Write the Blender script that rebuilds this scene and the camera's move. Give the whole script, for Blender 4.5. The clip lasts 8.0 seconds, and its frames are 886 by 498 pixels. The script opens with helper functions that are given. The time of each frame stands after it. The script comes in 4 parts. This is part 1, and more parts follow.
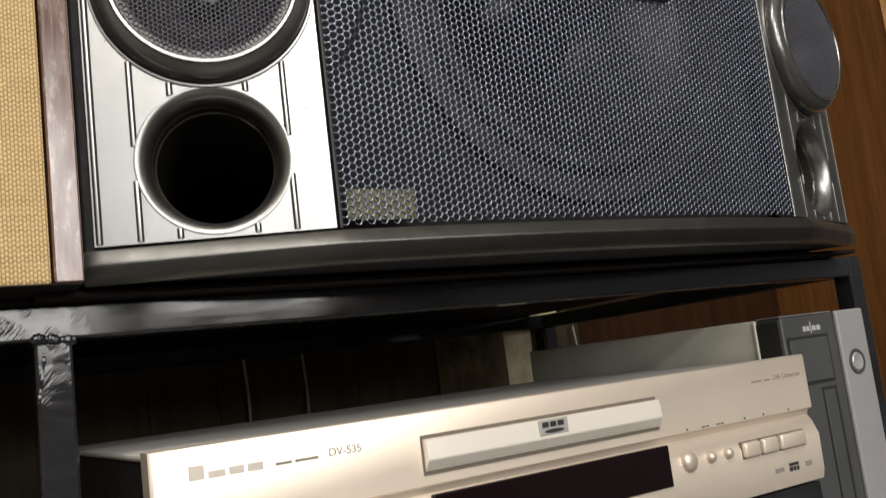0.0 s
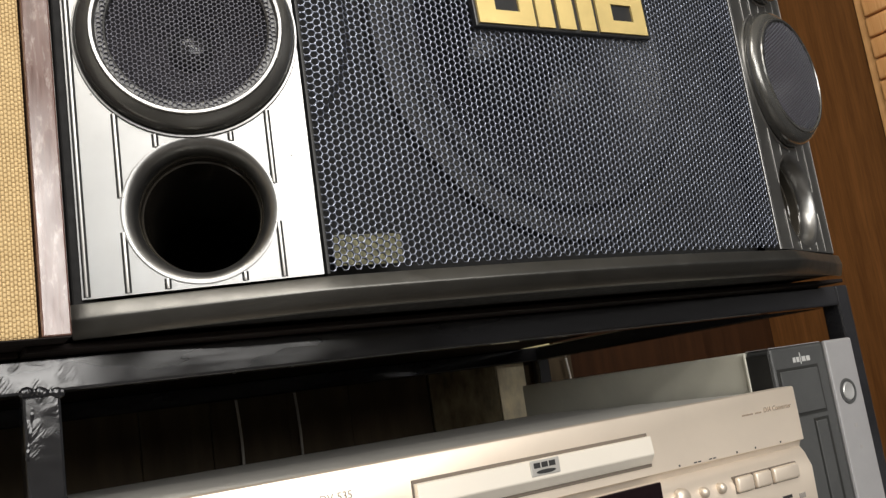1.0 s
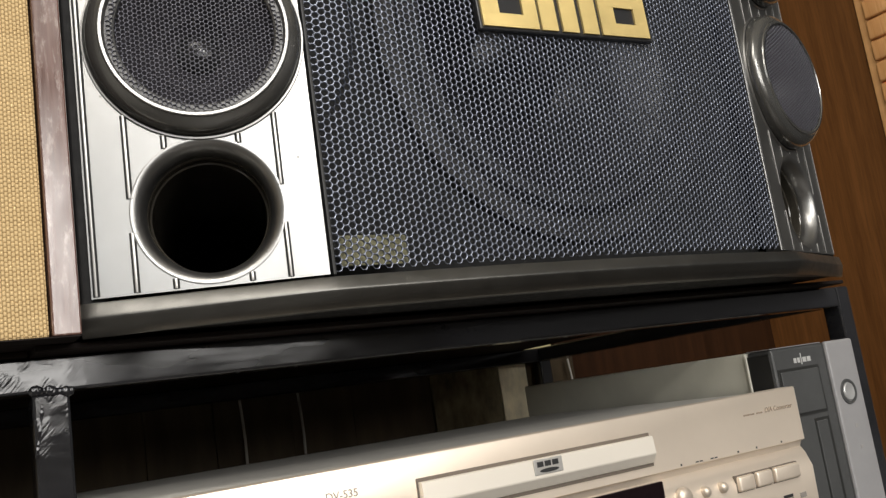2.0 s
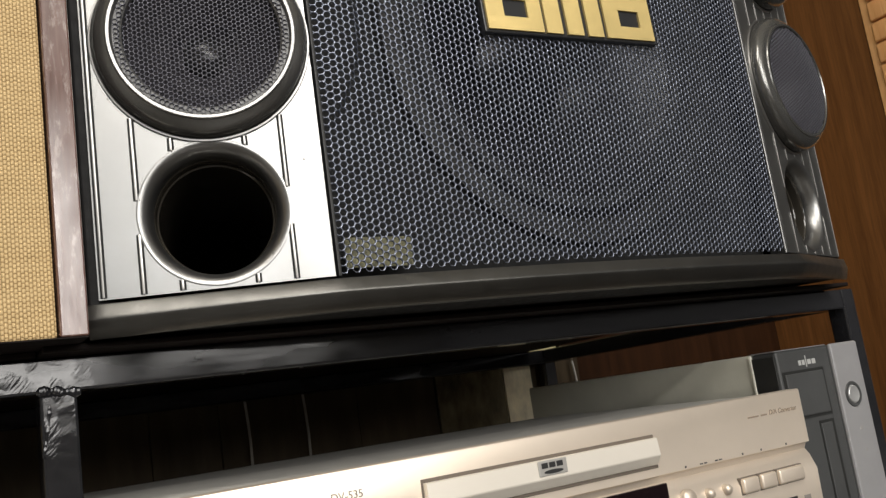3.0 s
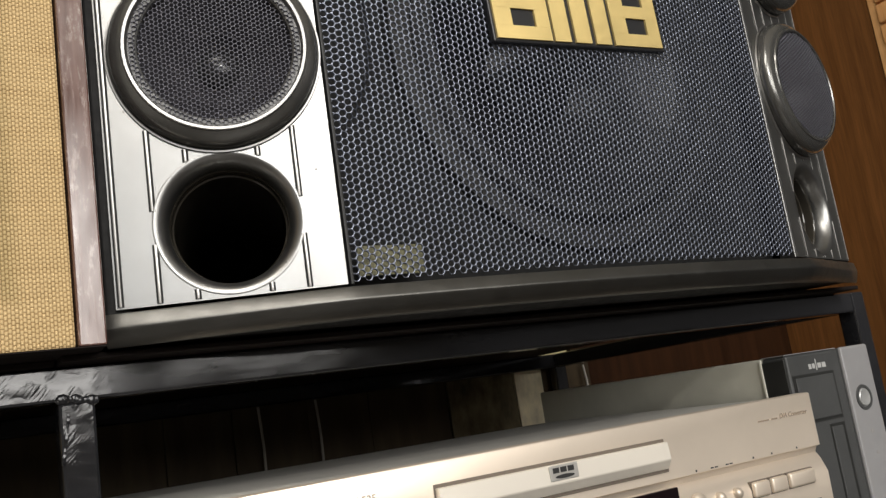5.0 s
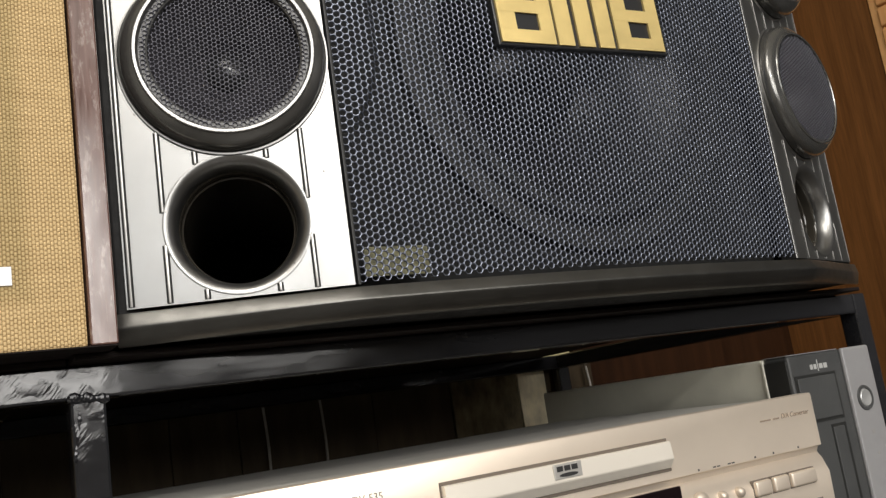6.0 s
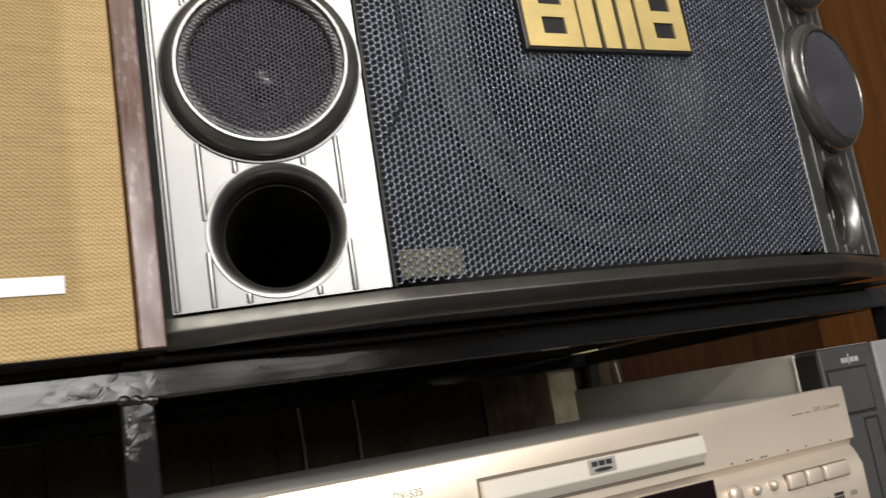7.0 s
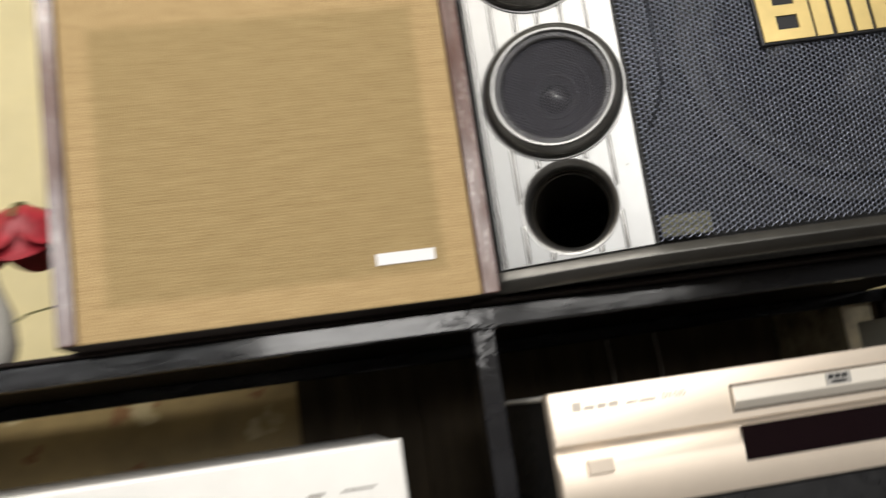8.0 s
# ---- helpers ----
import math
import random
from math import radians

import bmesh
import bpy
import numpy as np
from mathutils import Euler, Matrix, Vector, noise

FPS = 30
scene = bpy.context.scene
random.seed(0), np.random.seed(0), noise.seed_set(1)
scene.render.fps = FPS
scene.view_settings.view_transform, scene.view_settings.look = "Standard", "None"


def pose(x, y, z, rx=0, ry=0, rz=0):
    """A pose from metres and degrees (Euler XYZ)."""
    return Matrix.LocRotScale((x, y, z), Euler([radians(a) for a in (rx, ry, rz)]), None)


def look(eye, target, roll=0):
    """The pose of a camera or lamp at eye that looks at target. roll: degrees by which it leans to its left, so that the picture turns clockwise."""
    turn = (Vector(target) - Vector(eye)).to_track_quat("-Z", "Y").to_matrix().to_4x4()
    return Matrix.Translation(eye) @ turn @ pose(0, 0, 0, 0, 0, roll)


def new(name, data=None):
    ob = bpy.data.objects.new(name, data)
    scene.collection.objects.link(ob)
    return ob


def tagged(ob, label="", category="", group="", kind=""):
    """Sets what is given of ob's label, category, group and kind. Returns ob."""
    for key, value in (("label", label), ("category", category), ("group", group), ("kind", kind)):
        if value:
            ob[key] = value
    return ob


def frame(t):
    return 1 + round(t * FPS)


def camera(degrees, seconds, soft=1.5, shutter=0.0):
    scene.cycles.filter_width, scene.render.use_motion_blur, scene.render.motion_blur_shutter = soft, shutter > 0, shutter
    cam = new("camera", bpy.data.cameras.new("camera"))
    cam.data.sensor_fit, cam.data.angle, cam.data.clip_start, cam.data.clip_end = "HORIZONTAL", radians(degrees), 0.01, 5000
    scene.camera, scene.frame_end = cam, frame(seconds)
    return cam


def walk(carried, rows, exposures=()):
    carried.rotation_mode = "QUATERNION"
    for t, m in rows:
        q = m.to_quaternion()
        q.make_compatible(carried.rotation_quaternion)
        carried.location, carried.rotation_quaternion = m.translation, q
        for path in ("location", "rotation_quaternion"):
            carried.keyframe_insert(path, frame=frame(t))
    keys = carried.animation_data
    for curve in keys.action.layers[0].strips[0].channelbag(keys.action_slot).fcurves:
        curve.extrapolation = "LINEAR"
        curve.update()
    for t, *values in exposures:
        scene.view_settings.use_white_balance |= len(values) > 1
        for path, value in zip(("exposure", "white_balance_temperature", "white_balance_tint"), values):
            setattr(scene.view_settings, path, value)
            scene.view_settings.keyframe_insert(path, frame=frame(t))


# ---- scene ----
cam = camera(54.0, 8.0, soft=1.35, shutter=0.5)
walk(cam, [
    (0.0, pose(-0.0567, -0.4203, 0.9499, 97.92, 7.01, -31.33)),
    (0.5, pose(-0.0597, -0.4224, 0.9557, 99.31, 7.92, -31.64)),
    (1.0, pose(-0.0548, -0.4255, 0.9562, 99.76, 8.25, -31.54)),
    (2.5, pose(-0.0604, -0.4286, 0.9549, 99.95, 8.08, -31.42)),
    (3.0, pose(-0.0600, -0.4296, 0.9550, 100.04, 8.07, -31.21)),
    (3.5, pose(-0.0597, -0.4317, 0.9553, 100.00, 8.18, -31.09)),
    (4.0, pose(-0.0597, -0.4333, 0.9558, 100.09, 8.31, -30.95)),
    (4.5, pose(-0.0605, -0.4333, 0.9566, 100.23, 8.39, -30.65)),
    (6.0, pose(-0.0675, -0.4382, 0.9549, 100.52, 8.26, -30.34)),
    (6.5, pose(-0.0677, -0.4390, 0.9547, 100.54, 8.39, -30.36)),
    (7.0, pose(-0.0772, -0.4452, 0.9549, 100.74, 8.99, -28.57)),
    (7.2, pose(-0.0847, -0.4515, 0.9531, 101.14, 9.31, -26.54)),
    (7.3, pose(-0.0886, -0.4536, 0.9517, 101.22, 9.47, -24.84)),
    (7.4, pose(-0.0912, -0.4575, 0.9518, 101.18, 9.36, -22.70)),
    (7.5, pose(-0.0993, -0.4653, 0.9507, 101.33, 9.25, -19.63)),
    (7.6, pose(-0.1031, -0.4874, 0.9485, 101.49, 9.14, -16.71)),
    (7.7, pose(-0.1103, -0.5121, 0.9451, 101.41, 9.10, -14.21)),
    (7.8, pose(-0.1113, -0.5508, 0.9428, 100.88, 8.64, -11.19)),
    (7.9, pose(-0.1134, -0.5763, 0.9410, 100.60, 8.42, -9.60)),
    (8.0, pose(-0.1147, -0.6167, 0.9344, 100.17, 8.20, -7.18)),
], exposures=[(0.0, 0.13), (0.5, 0.29), (1.0, 0.36), (2.5, 0.15), (4.5, 0.13), (6.0, 0.14), (7.5, 0.15), (8.0, 0.02)])

# ---- world and light: an indoor shop lit by ceiling lamps ----
world = bpy.data.worlds.new("world")
scene.world = world
world.use_nodes = True
world.node_tree.nodes["Background"].inputs[0].default_value = (0.9, 0.85, 0.75, 1)
world.node_tree.nodes["Background"].inputs[1].default_value = 0.05


def area_lamp(name, eye, target, sx, sy, watts, colour):
    data = bpy.data.lights.new(name, "AREA")
    data.shape, data.size, data.size_y, data.energy, data.color = "RECTANGLE", sx, sy, watts, colour
    ob = new(name, data)
    ob.matrix_world = look(eye, target)
    return ob


area_lamp("ceiling_lamp_light", (-0.55, -1.25, 2.62), (-0.55, -1.25, 0), 1.2, 0.6, 26, (1.0, 0.95, 0.88))
area_lamp("ceiling_lamp_light", (-0.9, -2.6, 2.62), (-0.9, -2.6, 0), 1.2, 0.6, 26, (1.0, 0.96, 0.9))
# daylight in the shop window behind the camera
area_lamp("window_daylight", (-1.14, -3.49, 1.78), (-1.14, 0, 1.78), 1.28, 0.72, 15, (0.97, 0.98, 0.98))
area_lamp("window_daylight", (0.12, -3.49, 1.7), (0.12, 0, 1.7), 1.02, 0.98, 25, (1.0, 0.97, 0.93))
area_lamp("window_daylight", (1.28, -3.49, 1.815), (1.28, 0, 1.815), 0.8, 0.94, 17, (1.0, 0.97, 0.93))
# fluorescent tube on the wall over the window
area_lamp("tube_lamp_light", (-0.3, -3.4, 2.48), (-0.2, 0, 1.2), 1.0, 0.08, 31, (1.0, 0.98, 0.94))


# ---- materials ----
def material(name, base=(0.5, 0.5, 0.5), rough=0.5, metal=0.0, coat=0.0, spec=0.5):
    m = bpy.data.materials.new(name)
    m.use_nodes = True
    b = m.node_tree.nodes["Principled BSDF"]
    b.inputs["Base Color"].default_value = (*base, 1)
    b.inputs["Roughness"].default_value = rough
    b.inputs["Metallic"].default_value = metal
    b.inputs["Coat Weight"].default_value = coat
    b.inputs["Coat Roughness"].default_value = 0.08
    b.inputs["Specular IOR Level"].default_value = spec
    return m


def node(m, kind, **values):
    n = m.node_tree.nodes.new(kind)
    for k, v in values.items():
        n.inputs[k].default_value = v
    return n


def link(m, a, b):
    m.node_tree.links.new(a, b)


def coords(m, scale=(1, 1, 1), rot=(0, 0, 0)):
    tc = node(m, "ShaderNodeTexCoord")
    mp = node(m, "ShaderNodeMapping")
    mp.inputs["Scale"].default_value = scale
    mp.inputs["Rotation"].default_value = rot
    link(m, tc.outputs["Object"], mp.inputs["Vector"])
    return mp.outputs["Vector"]


def noise_tex(m, vec, scale, detail=4, rough=0.55):
    n = node(m, "ShaderNodeTexNoise", Scale=scale, Detail=detail, Roughness=rough)
    link(m, vec, n.inputs["Vector"])
    return n.outputs["Fac"]


def ramp(m, fac, stops):
    r = m.node_tree.nodes.new("ShaderNodeValToRGB")
    e = r.color_ramp.elements
    while len(e) < len(stops):
        e.new(0.5)
    for el, (p, c) in zip(e, stops):
        el.position, el.color = p, (*c, 1) if len(c) == 3 else c
    link(m, fac, r.inputs["Fac"])
    return r.outputs["Color"]


def grey(v):
    return (v, v, v)


def set_in(m, name, out):
    link(m, out, m.node_tree.nodes["Principled BSDF"].inputs[name])


def bump(m, height, strength, distance=0.001):
    b = node(m, "ShaderNodeBump", Strength=strength, Distance=distance)
    link(m, height, b.inputs["Height"])
    set_in(m, "Normal", b.outputs["Normal"])


def worn(m, base, spread, rough, rspread, scale, stretch=(1, 1, 1), relief=0.0, fine=600):
    """Colour and roughness that vary at two scales, and fine relief."""
    vec = coords(m, stretch)
    a = noise_tex(m, vec, scale, 5)
    lo, hi = [tuple(max(0, c * (1 + k * spread)) for c in base) for k in (-1, 1)]
    set_in(m, "Base Color", ramp(m, a, [(0.3, lo), (0.7, hi)]))
    b = noise_tex(m, vec, scale * 5, 6, 0.65)
    set_in(m, "Roughness", ramp(m, b, [(0.3, grey(max(0.02, rough - rspread))), (0.7, grey(min(1, rough + rspread)))]))
    if relief:
        bump(m, noise_tex(m, coords(m), fine, 3), relief, 0.0004)
    return m


M = {}


def steel_material(name, waves):
    """Gloss black paint with slow waves, streaks along the tube, and rough brush marks round the weld."""
    m = worn(material(name, spec=0.62), (0.016, 0.016, 0.018), 0.35, 0.11, 0.05, 30, (0.25, 1, 1))
    vec = coords(m)
    slow = noise_tex(m, coords(m, (0.12, 1, 1)), 90, 2)
    turned = node(m, "ShaderNodeMapping")
    turned.vector_type = "TEXTURE"
    turned.inputs["Rotation"].default_value = (0, radians(42), 0)
    turned.inputs["Scale"].default_value = (1, 1, 6)
    link(m, vec, turned.inputs["Vector"])
    marks = noise_tex(m, turned.outputs["Vector"], 900, 2, 0.5)
    dist = node(m, "ShaderNodeVectorMath")
    dist.operation = "DISTANCE"
    link(m, vec, dist.inputs[0])
    dist.inputs[1].default_value = (-0.016, 0.0, 0.978)
    near = ramp(m, dist.outputs["Value"], [(0.012, grey(1.0)), (0.036, grey(0.0))])
    patch = ramp(m, noise_tex(m, vec, 90, 1), [(0.42, grey(0.0)), (0.68, grey(1.0))])
    mask = node(m, "ShaderNodeMath")
    mask.operation = "MULTIPLY"
    link(m, near, mask.inputs[0])
    link(m, patch, mask.inputs[1])
    mul = node(m, "ShaderNodeMath")
    mul.operation = "MULTIPLY"
    link(m, mask.outputs[0], mul.inputs[0])
    link(m, marks, mul.inputs[1])
    add = node(m, "ShaderNodeMath")
    add.operation = "MULTIPLY_ADD"
    link(m, mul.outputs[0], add.inputs[0])
    add.inputs[1].default_value = 0.42
    calm = node(m, "ShaderNodeMath")
    calm.operation = "MULTIPLY"
    link(m, slow, calm.inputs[0])
    calm.inputs[1].default_value = waves
    link(m, calm.outputs[0], add.inputs[2])
    bump(m, add.outputs[0], 0.85, 0.0008)
    return m


M["steel"] = steel_material("black_painted_steel", 0.09)
M["steel_post"] = steel_material("smooth_black_painted_steel", 0.05)
M["board"] = worn(material("dark_board", spec=0.15), (0.012, 0.008, 0.007), 0.3, 0.7, 0.1, 30, (0.2, 1, 1), 0.1)
M["cabinet_black"] = worn(material("black_vinyl", spec=0.2), (0.008, 0.0075, 0.0075), 0.2, 0.6, 0.1, 40, (1, 1, 1), 0.3, 900)
M["trim_grey"] = worn(material("dark_grey_satin_plastic", metal=0.95), (0.118, 0.115, 0.107), 0.1, 0.38, 0.06, 25, (1, 1, 1), 0.12, 1500)
M["silver"] = worn(material("champagne_silver_plastic", metal=0.95), (0.285, 0.281, 0.273), 0.06, 0.33, 0.045, 18, (1, 1, 1), 0.06, 2500)
sil = M["silver"]
clean = sil.node_tree.nodes["Principled BSDF"].inputs["Base Color"].links[0].from_socket
speck = node(sil, "ShaderNodeTexVoronoi", Scale=150.0)
link(sil, coords(sil), speck.inputs["Vector"])
dots = ramp(sil, speck.outputs["Distance"], [(0.07, grey(0.85)), (0.12, grey(0.0))])
where = ramp(sil, noise_tex(sil, coords(sil), 45, 2), [(0.6, grey(0.0)), (0.66, grey(1.0))])
both = node(sil, "ShaderNodeMath")
both.operation = "MULTIPLY"
link(sil, dots, both.inputs[0])
link(sil, where, both.inputs[1])
dust = sil.node_tree.nodes.new("ShaderNodeMix")
dust.data_type = "RGBA"
link(sil, both.outputs[0], dust.inputs["Factor"])
link(sil, clean, dust.inputs["A"])
dust.inputs["B"].default_value = (0.05, 0.045, 0.04, 1)
set_in(sil, "Base Color", dust.outputs["Result"])
M["ring"] = material("bright_satin_ring", (0.3, 0.295, 0.287), 0.38, 0.95)
# lighter than the panel, for the light caught on the rounded ribs
M["rib"] = material("rib_highlight_tone", (0.65, 0.64, 0.62), 0.4, 0.7)
M["cup"] = worn(material("dark_satin_cup", metal=0.8), (0.17, 0.167, 0.158), 0.1, 0.23, 0.04, 40)
M["mesh"] = worn(material("dark_blue_grey_steel_mesh", metal=0.8), (0.2, 0.217, 0.268), 0.1, 0.32, 0.05, 30)
M["fine_mesh"] = worn(material("dark_grey_fine_mesh", metal=0.65), (0.105, 0.104, 0.122), 0.1, 0.4, 0.06, 30)
M["tweeter_cone"] = worn(material("violet_grey_cone"), (0.036, 0.033, 0.039), 0.15, 0.4, 0.08, 60)
M["cone"] = worn(material("grey_paper_cone"), (0.012, 0.0115, 0.0125), 0.2, 0.42, 0.1, 60)
M["cap"] = material("grey_gloss_cap", (0.02, 0.0195, 0.021), 0.14, spec=0.5)
M["flange"] = worn(material("grey_steel_flange", metal=0.4), (0.12, 0.118, 0.116), 0.15, 0.45, 0.05, 40)
M["basket"] = worn(material("dark_grey_woofer_rim"), (0.0165, 0.016, 0.0145), 0.15, 0.55, 0.08, 60)
M["void"] = material("black_inside", (0.006, 0.006, 0.006), 0.8)
M["rubber"] = material("black_rubber", (0.012, 0.012, 0.012), 0.5)
M["tube"] = worn(material("black_port_plastic", spec=0.7), (0.034, 0.03, 0.024), 0.3, 0.1, 0.04, 60)
M["gold"] = worn(material("brushed_gold", metal=0.6), (0.84, 0.645, 0.27), 0.1, 0.42, 0.06, 28)
M["plate_black"] = material("gloss_black_plate", (0.012, 0.012, 0.013), 0.42)
M["tag"] = worn(material("pale_yellow_paper_tag"), (0.17, 0.16, 0.085), 0.6, 0.5, 0.1, 260, (1, 1, 1), 0.4, 260)
M["champagne"] = worn(material("champagne_gold_fascia", metal=0.58), (0.8, 0.695, 0.58), 0.03, 0.43, 0.02, 25, (1, 1, 1), 0.05, 3000)
M["tray"] = material("pale_champagne_tray", (0.87, 0.81, 0.715), 0.3, 0.35)
M["cover"] = worn(material("grey_beige_metal_cover"), (0.64, 0.615, 0.565), 0.05, 0.5, 0.06, 30, (1, 1, 1), 0.1, 1500)
M["display"] = material("smoked_display_window", (0.008, 0.004, 0.005), 0.1, spec=0.32)
M["print"] = material("grey_print", (0.22, 0.2, 0.18), 0.5)
# brown that stands for shade in the tray recess and button gaps
M["recess_shade"] = material("painted_recess_shade", (0.13, 0.105, 0.082), 0.5)
M["print_brown"] = material("faint_brown_print", (0.26, 0.2, 0.15), 0.8, spec=0.1)
M["print_soft"] = material("soft_silver_print", (0.63, 0.57, 0.5), 0.35, 0.3)
M["plate_silver"] = material("silver_plate", (0.55, 0.53, 0.5), 0.35, 0.5)
M["cable_grey"] = worn(material("grey_cable_jacket"), (0.33, 0.31, 0.28), 0.15, 0.45, 0.05, 80)
M["print_dark"] = material("dark_print", (0.02, 0.02, 0.02), 0.5)
M["print_pale"] = material("pale_print", (0.42, 0.42, 0.41), 0.4)
M["pc_dark"] = worn(material("dark_grey_pc_bezel"), (0.055, 0.056, 0.056), 0.08, 0.45, 0.05, 40, (1, 1, 1), 0.2, 2000)
M["pc_black"] = worn(material("black_pc_bezel"), (0.018, 0.018, 0.017), 0.1, 0.45, 0.05, 40)
M["pc_light"] = worn(material("light_grey_pc_strip", metal=0.2), (0.31, 0.305, 0.31), 0.05, 0.4, 0.05, 40, (1, 1, 1), 0.1, 2000)
M["pc_side"] = worn(material("grey_green_steel_case"), (0.72, 0.7, 0.6), 0.06, 0.42, 0.06, 30, (1, 1, 1), 0.1, 1500)
M["indicator_grey"] = material("faint_grey_print", (0.3, 0.29, 0.28), 0.5)
M["button_silver"] = material("silver_plastic_button", (0.5, 0.5, 0.495), 0.3, 0.5)
M["pearl"] = material("pearl_metal_button", (0.62, 0.54, 0.45), 0.42, 0.6)
M["chrome"] = material("chrome", (0.75, 0.75, 0.76), 0.14, 1.0)
M["amp_white"] = worn(material("cream_white_amp_fascia", metal=0.2), (0.88, 0.865, 0.83), 0.03, 0.35, 0.05, 25)
M["amp_black"] = worn(material("black_amp_case"), (0.015, 0.015, 0.016), 0.2, 0.35, 0.1, 30)
M["label_white"] = material("white_paper_label", (0.85, 0.85, 0.86), 0.6)
M["wall_cream"] = worn(material("cream_wall_paint"), (0.72, 0.62, 0.34), 0.1, 0.6, 0.08, 9, (1, 1, 1), 0.15, 120)
M["wall_south"] = worn(material("tan_wall_paint"), (0.13, 0.12, 0.105), 0.08, 0.6, 0.08, 5, (1, 1, 1), 0.15, 120)


def plaster_material():
    """Old olive-brown wall paint with damp stains and pale patches where the plaster shows."""
    m = worn(material("olive_brown_wall_paint"), (0.42, 0.312, 0.138), 0.25, 0.6, 0.08, 14, (1, 1, 1), 0.15, 120)
    base = m.node_tree.nodes["Principled BSDF"].inputs["Base Color"].links[0].from_socket
    for scale, lo, hi, colour in ((23, 0.635, 0.665, (0.3, 0.13, 0.05, 1)), (11, 0.615, 0.645, (0.72, 0.62, 0.36, 1))):
        where = ramp(m, noise_tex(m, coords(m, (1, 1, 1.3)), scale, 3, 0.5), [(lo, grey(0.0)), (hi, grey(0.8))])
        mix = m.node_tree.nodes.new("ShaderNodeMix")
        mix.data_type = "RGBA"
        link(m, where, mix.inputs["Factor"])
        link(m, base, mix.inputs["A"])
        mix.inputs["B"].default_value = colour
        base = mix.outputs["Result"]
    set_in(m, "Base Color", base)
    return m


M["plaster"] = plaster_material()
M["wall_white"] = worn(material("grey_beige_wall_paint"), (0.26, 0.25, 0.235), 0.04, 0.6, 0.08, 5, (1, 1, 1), 0.15, 120)
M["wall_grey"] = worn(material("dark_grey_wall_paint"), (0.055, 0.055, 0.06), 0.06, 0.6, 0.08, 5, (1, 1, 1), 0.15, 120)
M["back_dark"] = worn(material("dark_stained_hardboard", spec=0.12), (0.058, 0.043, 0.026), 0.4, 0.6, 0.1, 12, (3, 1, 0.6))
M["back_pale"] = worn(material("pale_stained_hardboard"), (0.8, 0.71, 0.5), 0.3, 0.6, 0.1, 50, (1.2, 1, 0.6))
M["back_olive"] = worn(material("mottled_olive_hardboard", spec=0.2), (0.135, 0.112, 0.063), 0.6, 0.6, 0.1, 45, (1.4, 1, 0.7))
M["floor"] = worn(material("brown_floor_covering"), (0.052, 0.045, 0.038), 0.12, 0.4, 0.1, 6)
M["ceiling"] = worn(material("white_ceiling"), (0.8, 0.78, 0.74), 0.03, 0.8, 0.1, 6)
M["red_petal"] = worn(material("dark_red_petal"), (0.36, 0.022, 0.035), 0.4, 0.5, 0.1, 60)
M["stem"] = worn(material("olive_stem"), (0.12, 0.11, 0.04), 0.3, 0.6, 0.1, 60)
M["ceramic"] = worn(material("pale_grey_ceramic"), (0.5, 0.49, 0.45), 0.08, 0.25, 0.05, 30)
M["lamp_body"] = material("white_lamp_body", (0.8, 0.8, 0.8), 0.5)


def wood(name, dark, light, scale, rough, axis, relief=0.2):
    """Wood with long grain along axis, pores and slow colour change."""
    m = material(name, rough=rough)
    st = [1.0, 1.0, 1.0]
    st[axis] = 0.06
    vec = coords(m, st)
    a = noise_tex(m, vec, scale, 8, 0.7)
    fine = noise_tex(m, vec, scale * 7, 4, 0.6)
    mix = node(m, "ShaderNodeMath")
    mix.operation = "MULTIPLY_ADD"
    link(m, fine, mix.inputs[0])
    mix.inputs[1].default_value = 0.35
    link(m, a, mix.inputs[2])
    set_in(m, "Base Color", ramp(m, mix.outputs[0], [(0.45, dark), (0.68, tuple((p + q) / 2 for p, q in zip(dark, light))), (0.9, light)]))
    set_in(m, "Roughness", ramp(m, fine, [(0.3, grey(rough - 0.08)), (0.7, grey(rough + 0.1))]))
    bump(m, mix.outputs[0], relief, 0.0005)
    return m


M["walnut"] = wood("dark_walnut_veneer", (0.055, 0.026, 0.021), (0.18, 0.1, 0.082), 90, 0.2, 2, 0.05)
# pale scuffs in the lacquer
wal = M["walnut"]
bs = wal.node_tree.nodes["Principled BSDF"]
col = bs.inputs["Base Color"].links[0].from_socket
scuff = ramp(wal, noise_tex(wal, coords(wal, (1, 1, 0.3)), 170, 6, 0.72), [(0.54, grey(0.0)), (0.64, grey(0.5))])
mixer = wal.node_tree.nodes.new("ShaderNodeMix")
mixer.data_type = "RGBA"
link(wal, scuff, mixer.inputs["Factor"])
link(wal, col, mixer.inputs["A"])
mixer.inputs["B"].default_value = (0.4, 0.355, 0.335, 1)
set_in(wal, "Base Color", mixer.outputs["Result"])
set_in(wal, "Coat Weight", ramp(wal, noise_tex(wal, coords(wal, (1, 1, 0.3)), 85, 5, 0.65), [(0.36, grey(0.25)), (0.6, grey(1.0))]))
bs.inputs["Coat IOR"].default_value = 1.75
bs.inputs["Coat Tint"].default_value = (1.0, 0.9, 0.85, 1)
blur = noise_tex(wal, coords(wal, (1, 1, 0.4)), 60, 4, 0.6)
set_in(wal, "Coat Roughness", ramp(wal, blur, [(0.35, grey(0.08)), (0.7, grey(0.26))]))
M["brown_panel"] = wood("brown_laminate_panel", (0.082, 0.031, 0.008), (0.2, 0.083, 0.024), 60, 0.55, 2, 0.12)
M["brown_panel"].node_tree.nodes["Principled BSDF"].inputs["Specular IOR Level"].default_value = 0.2
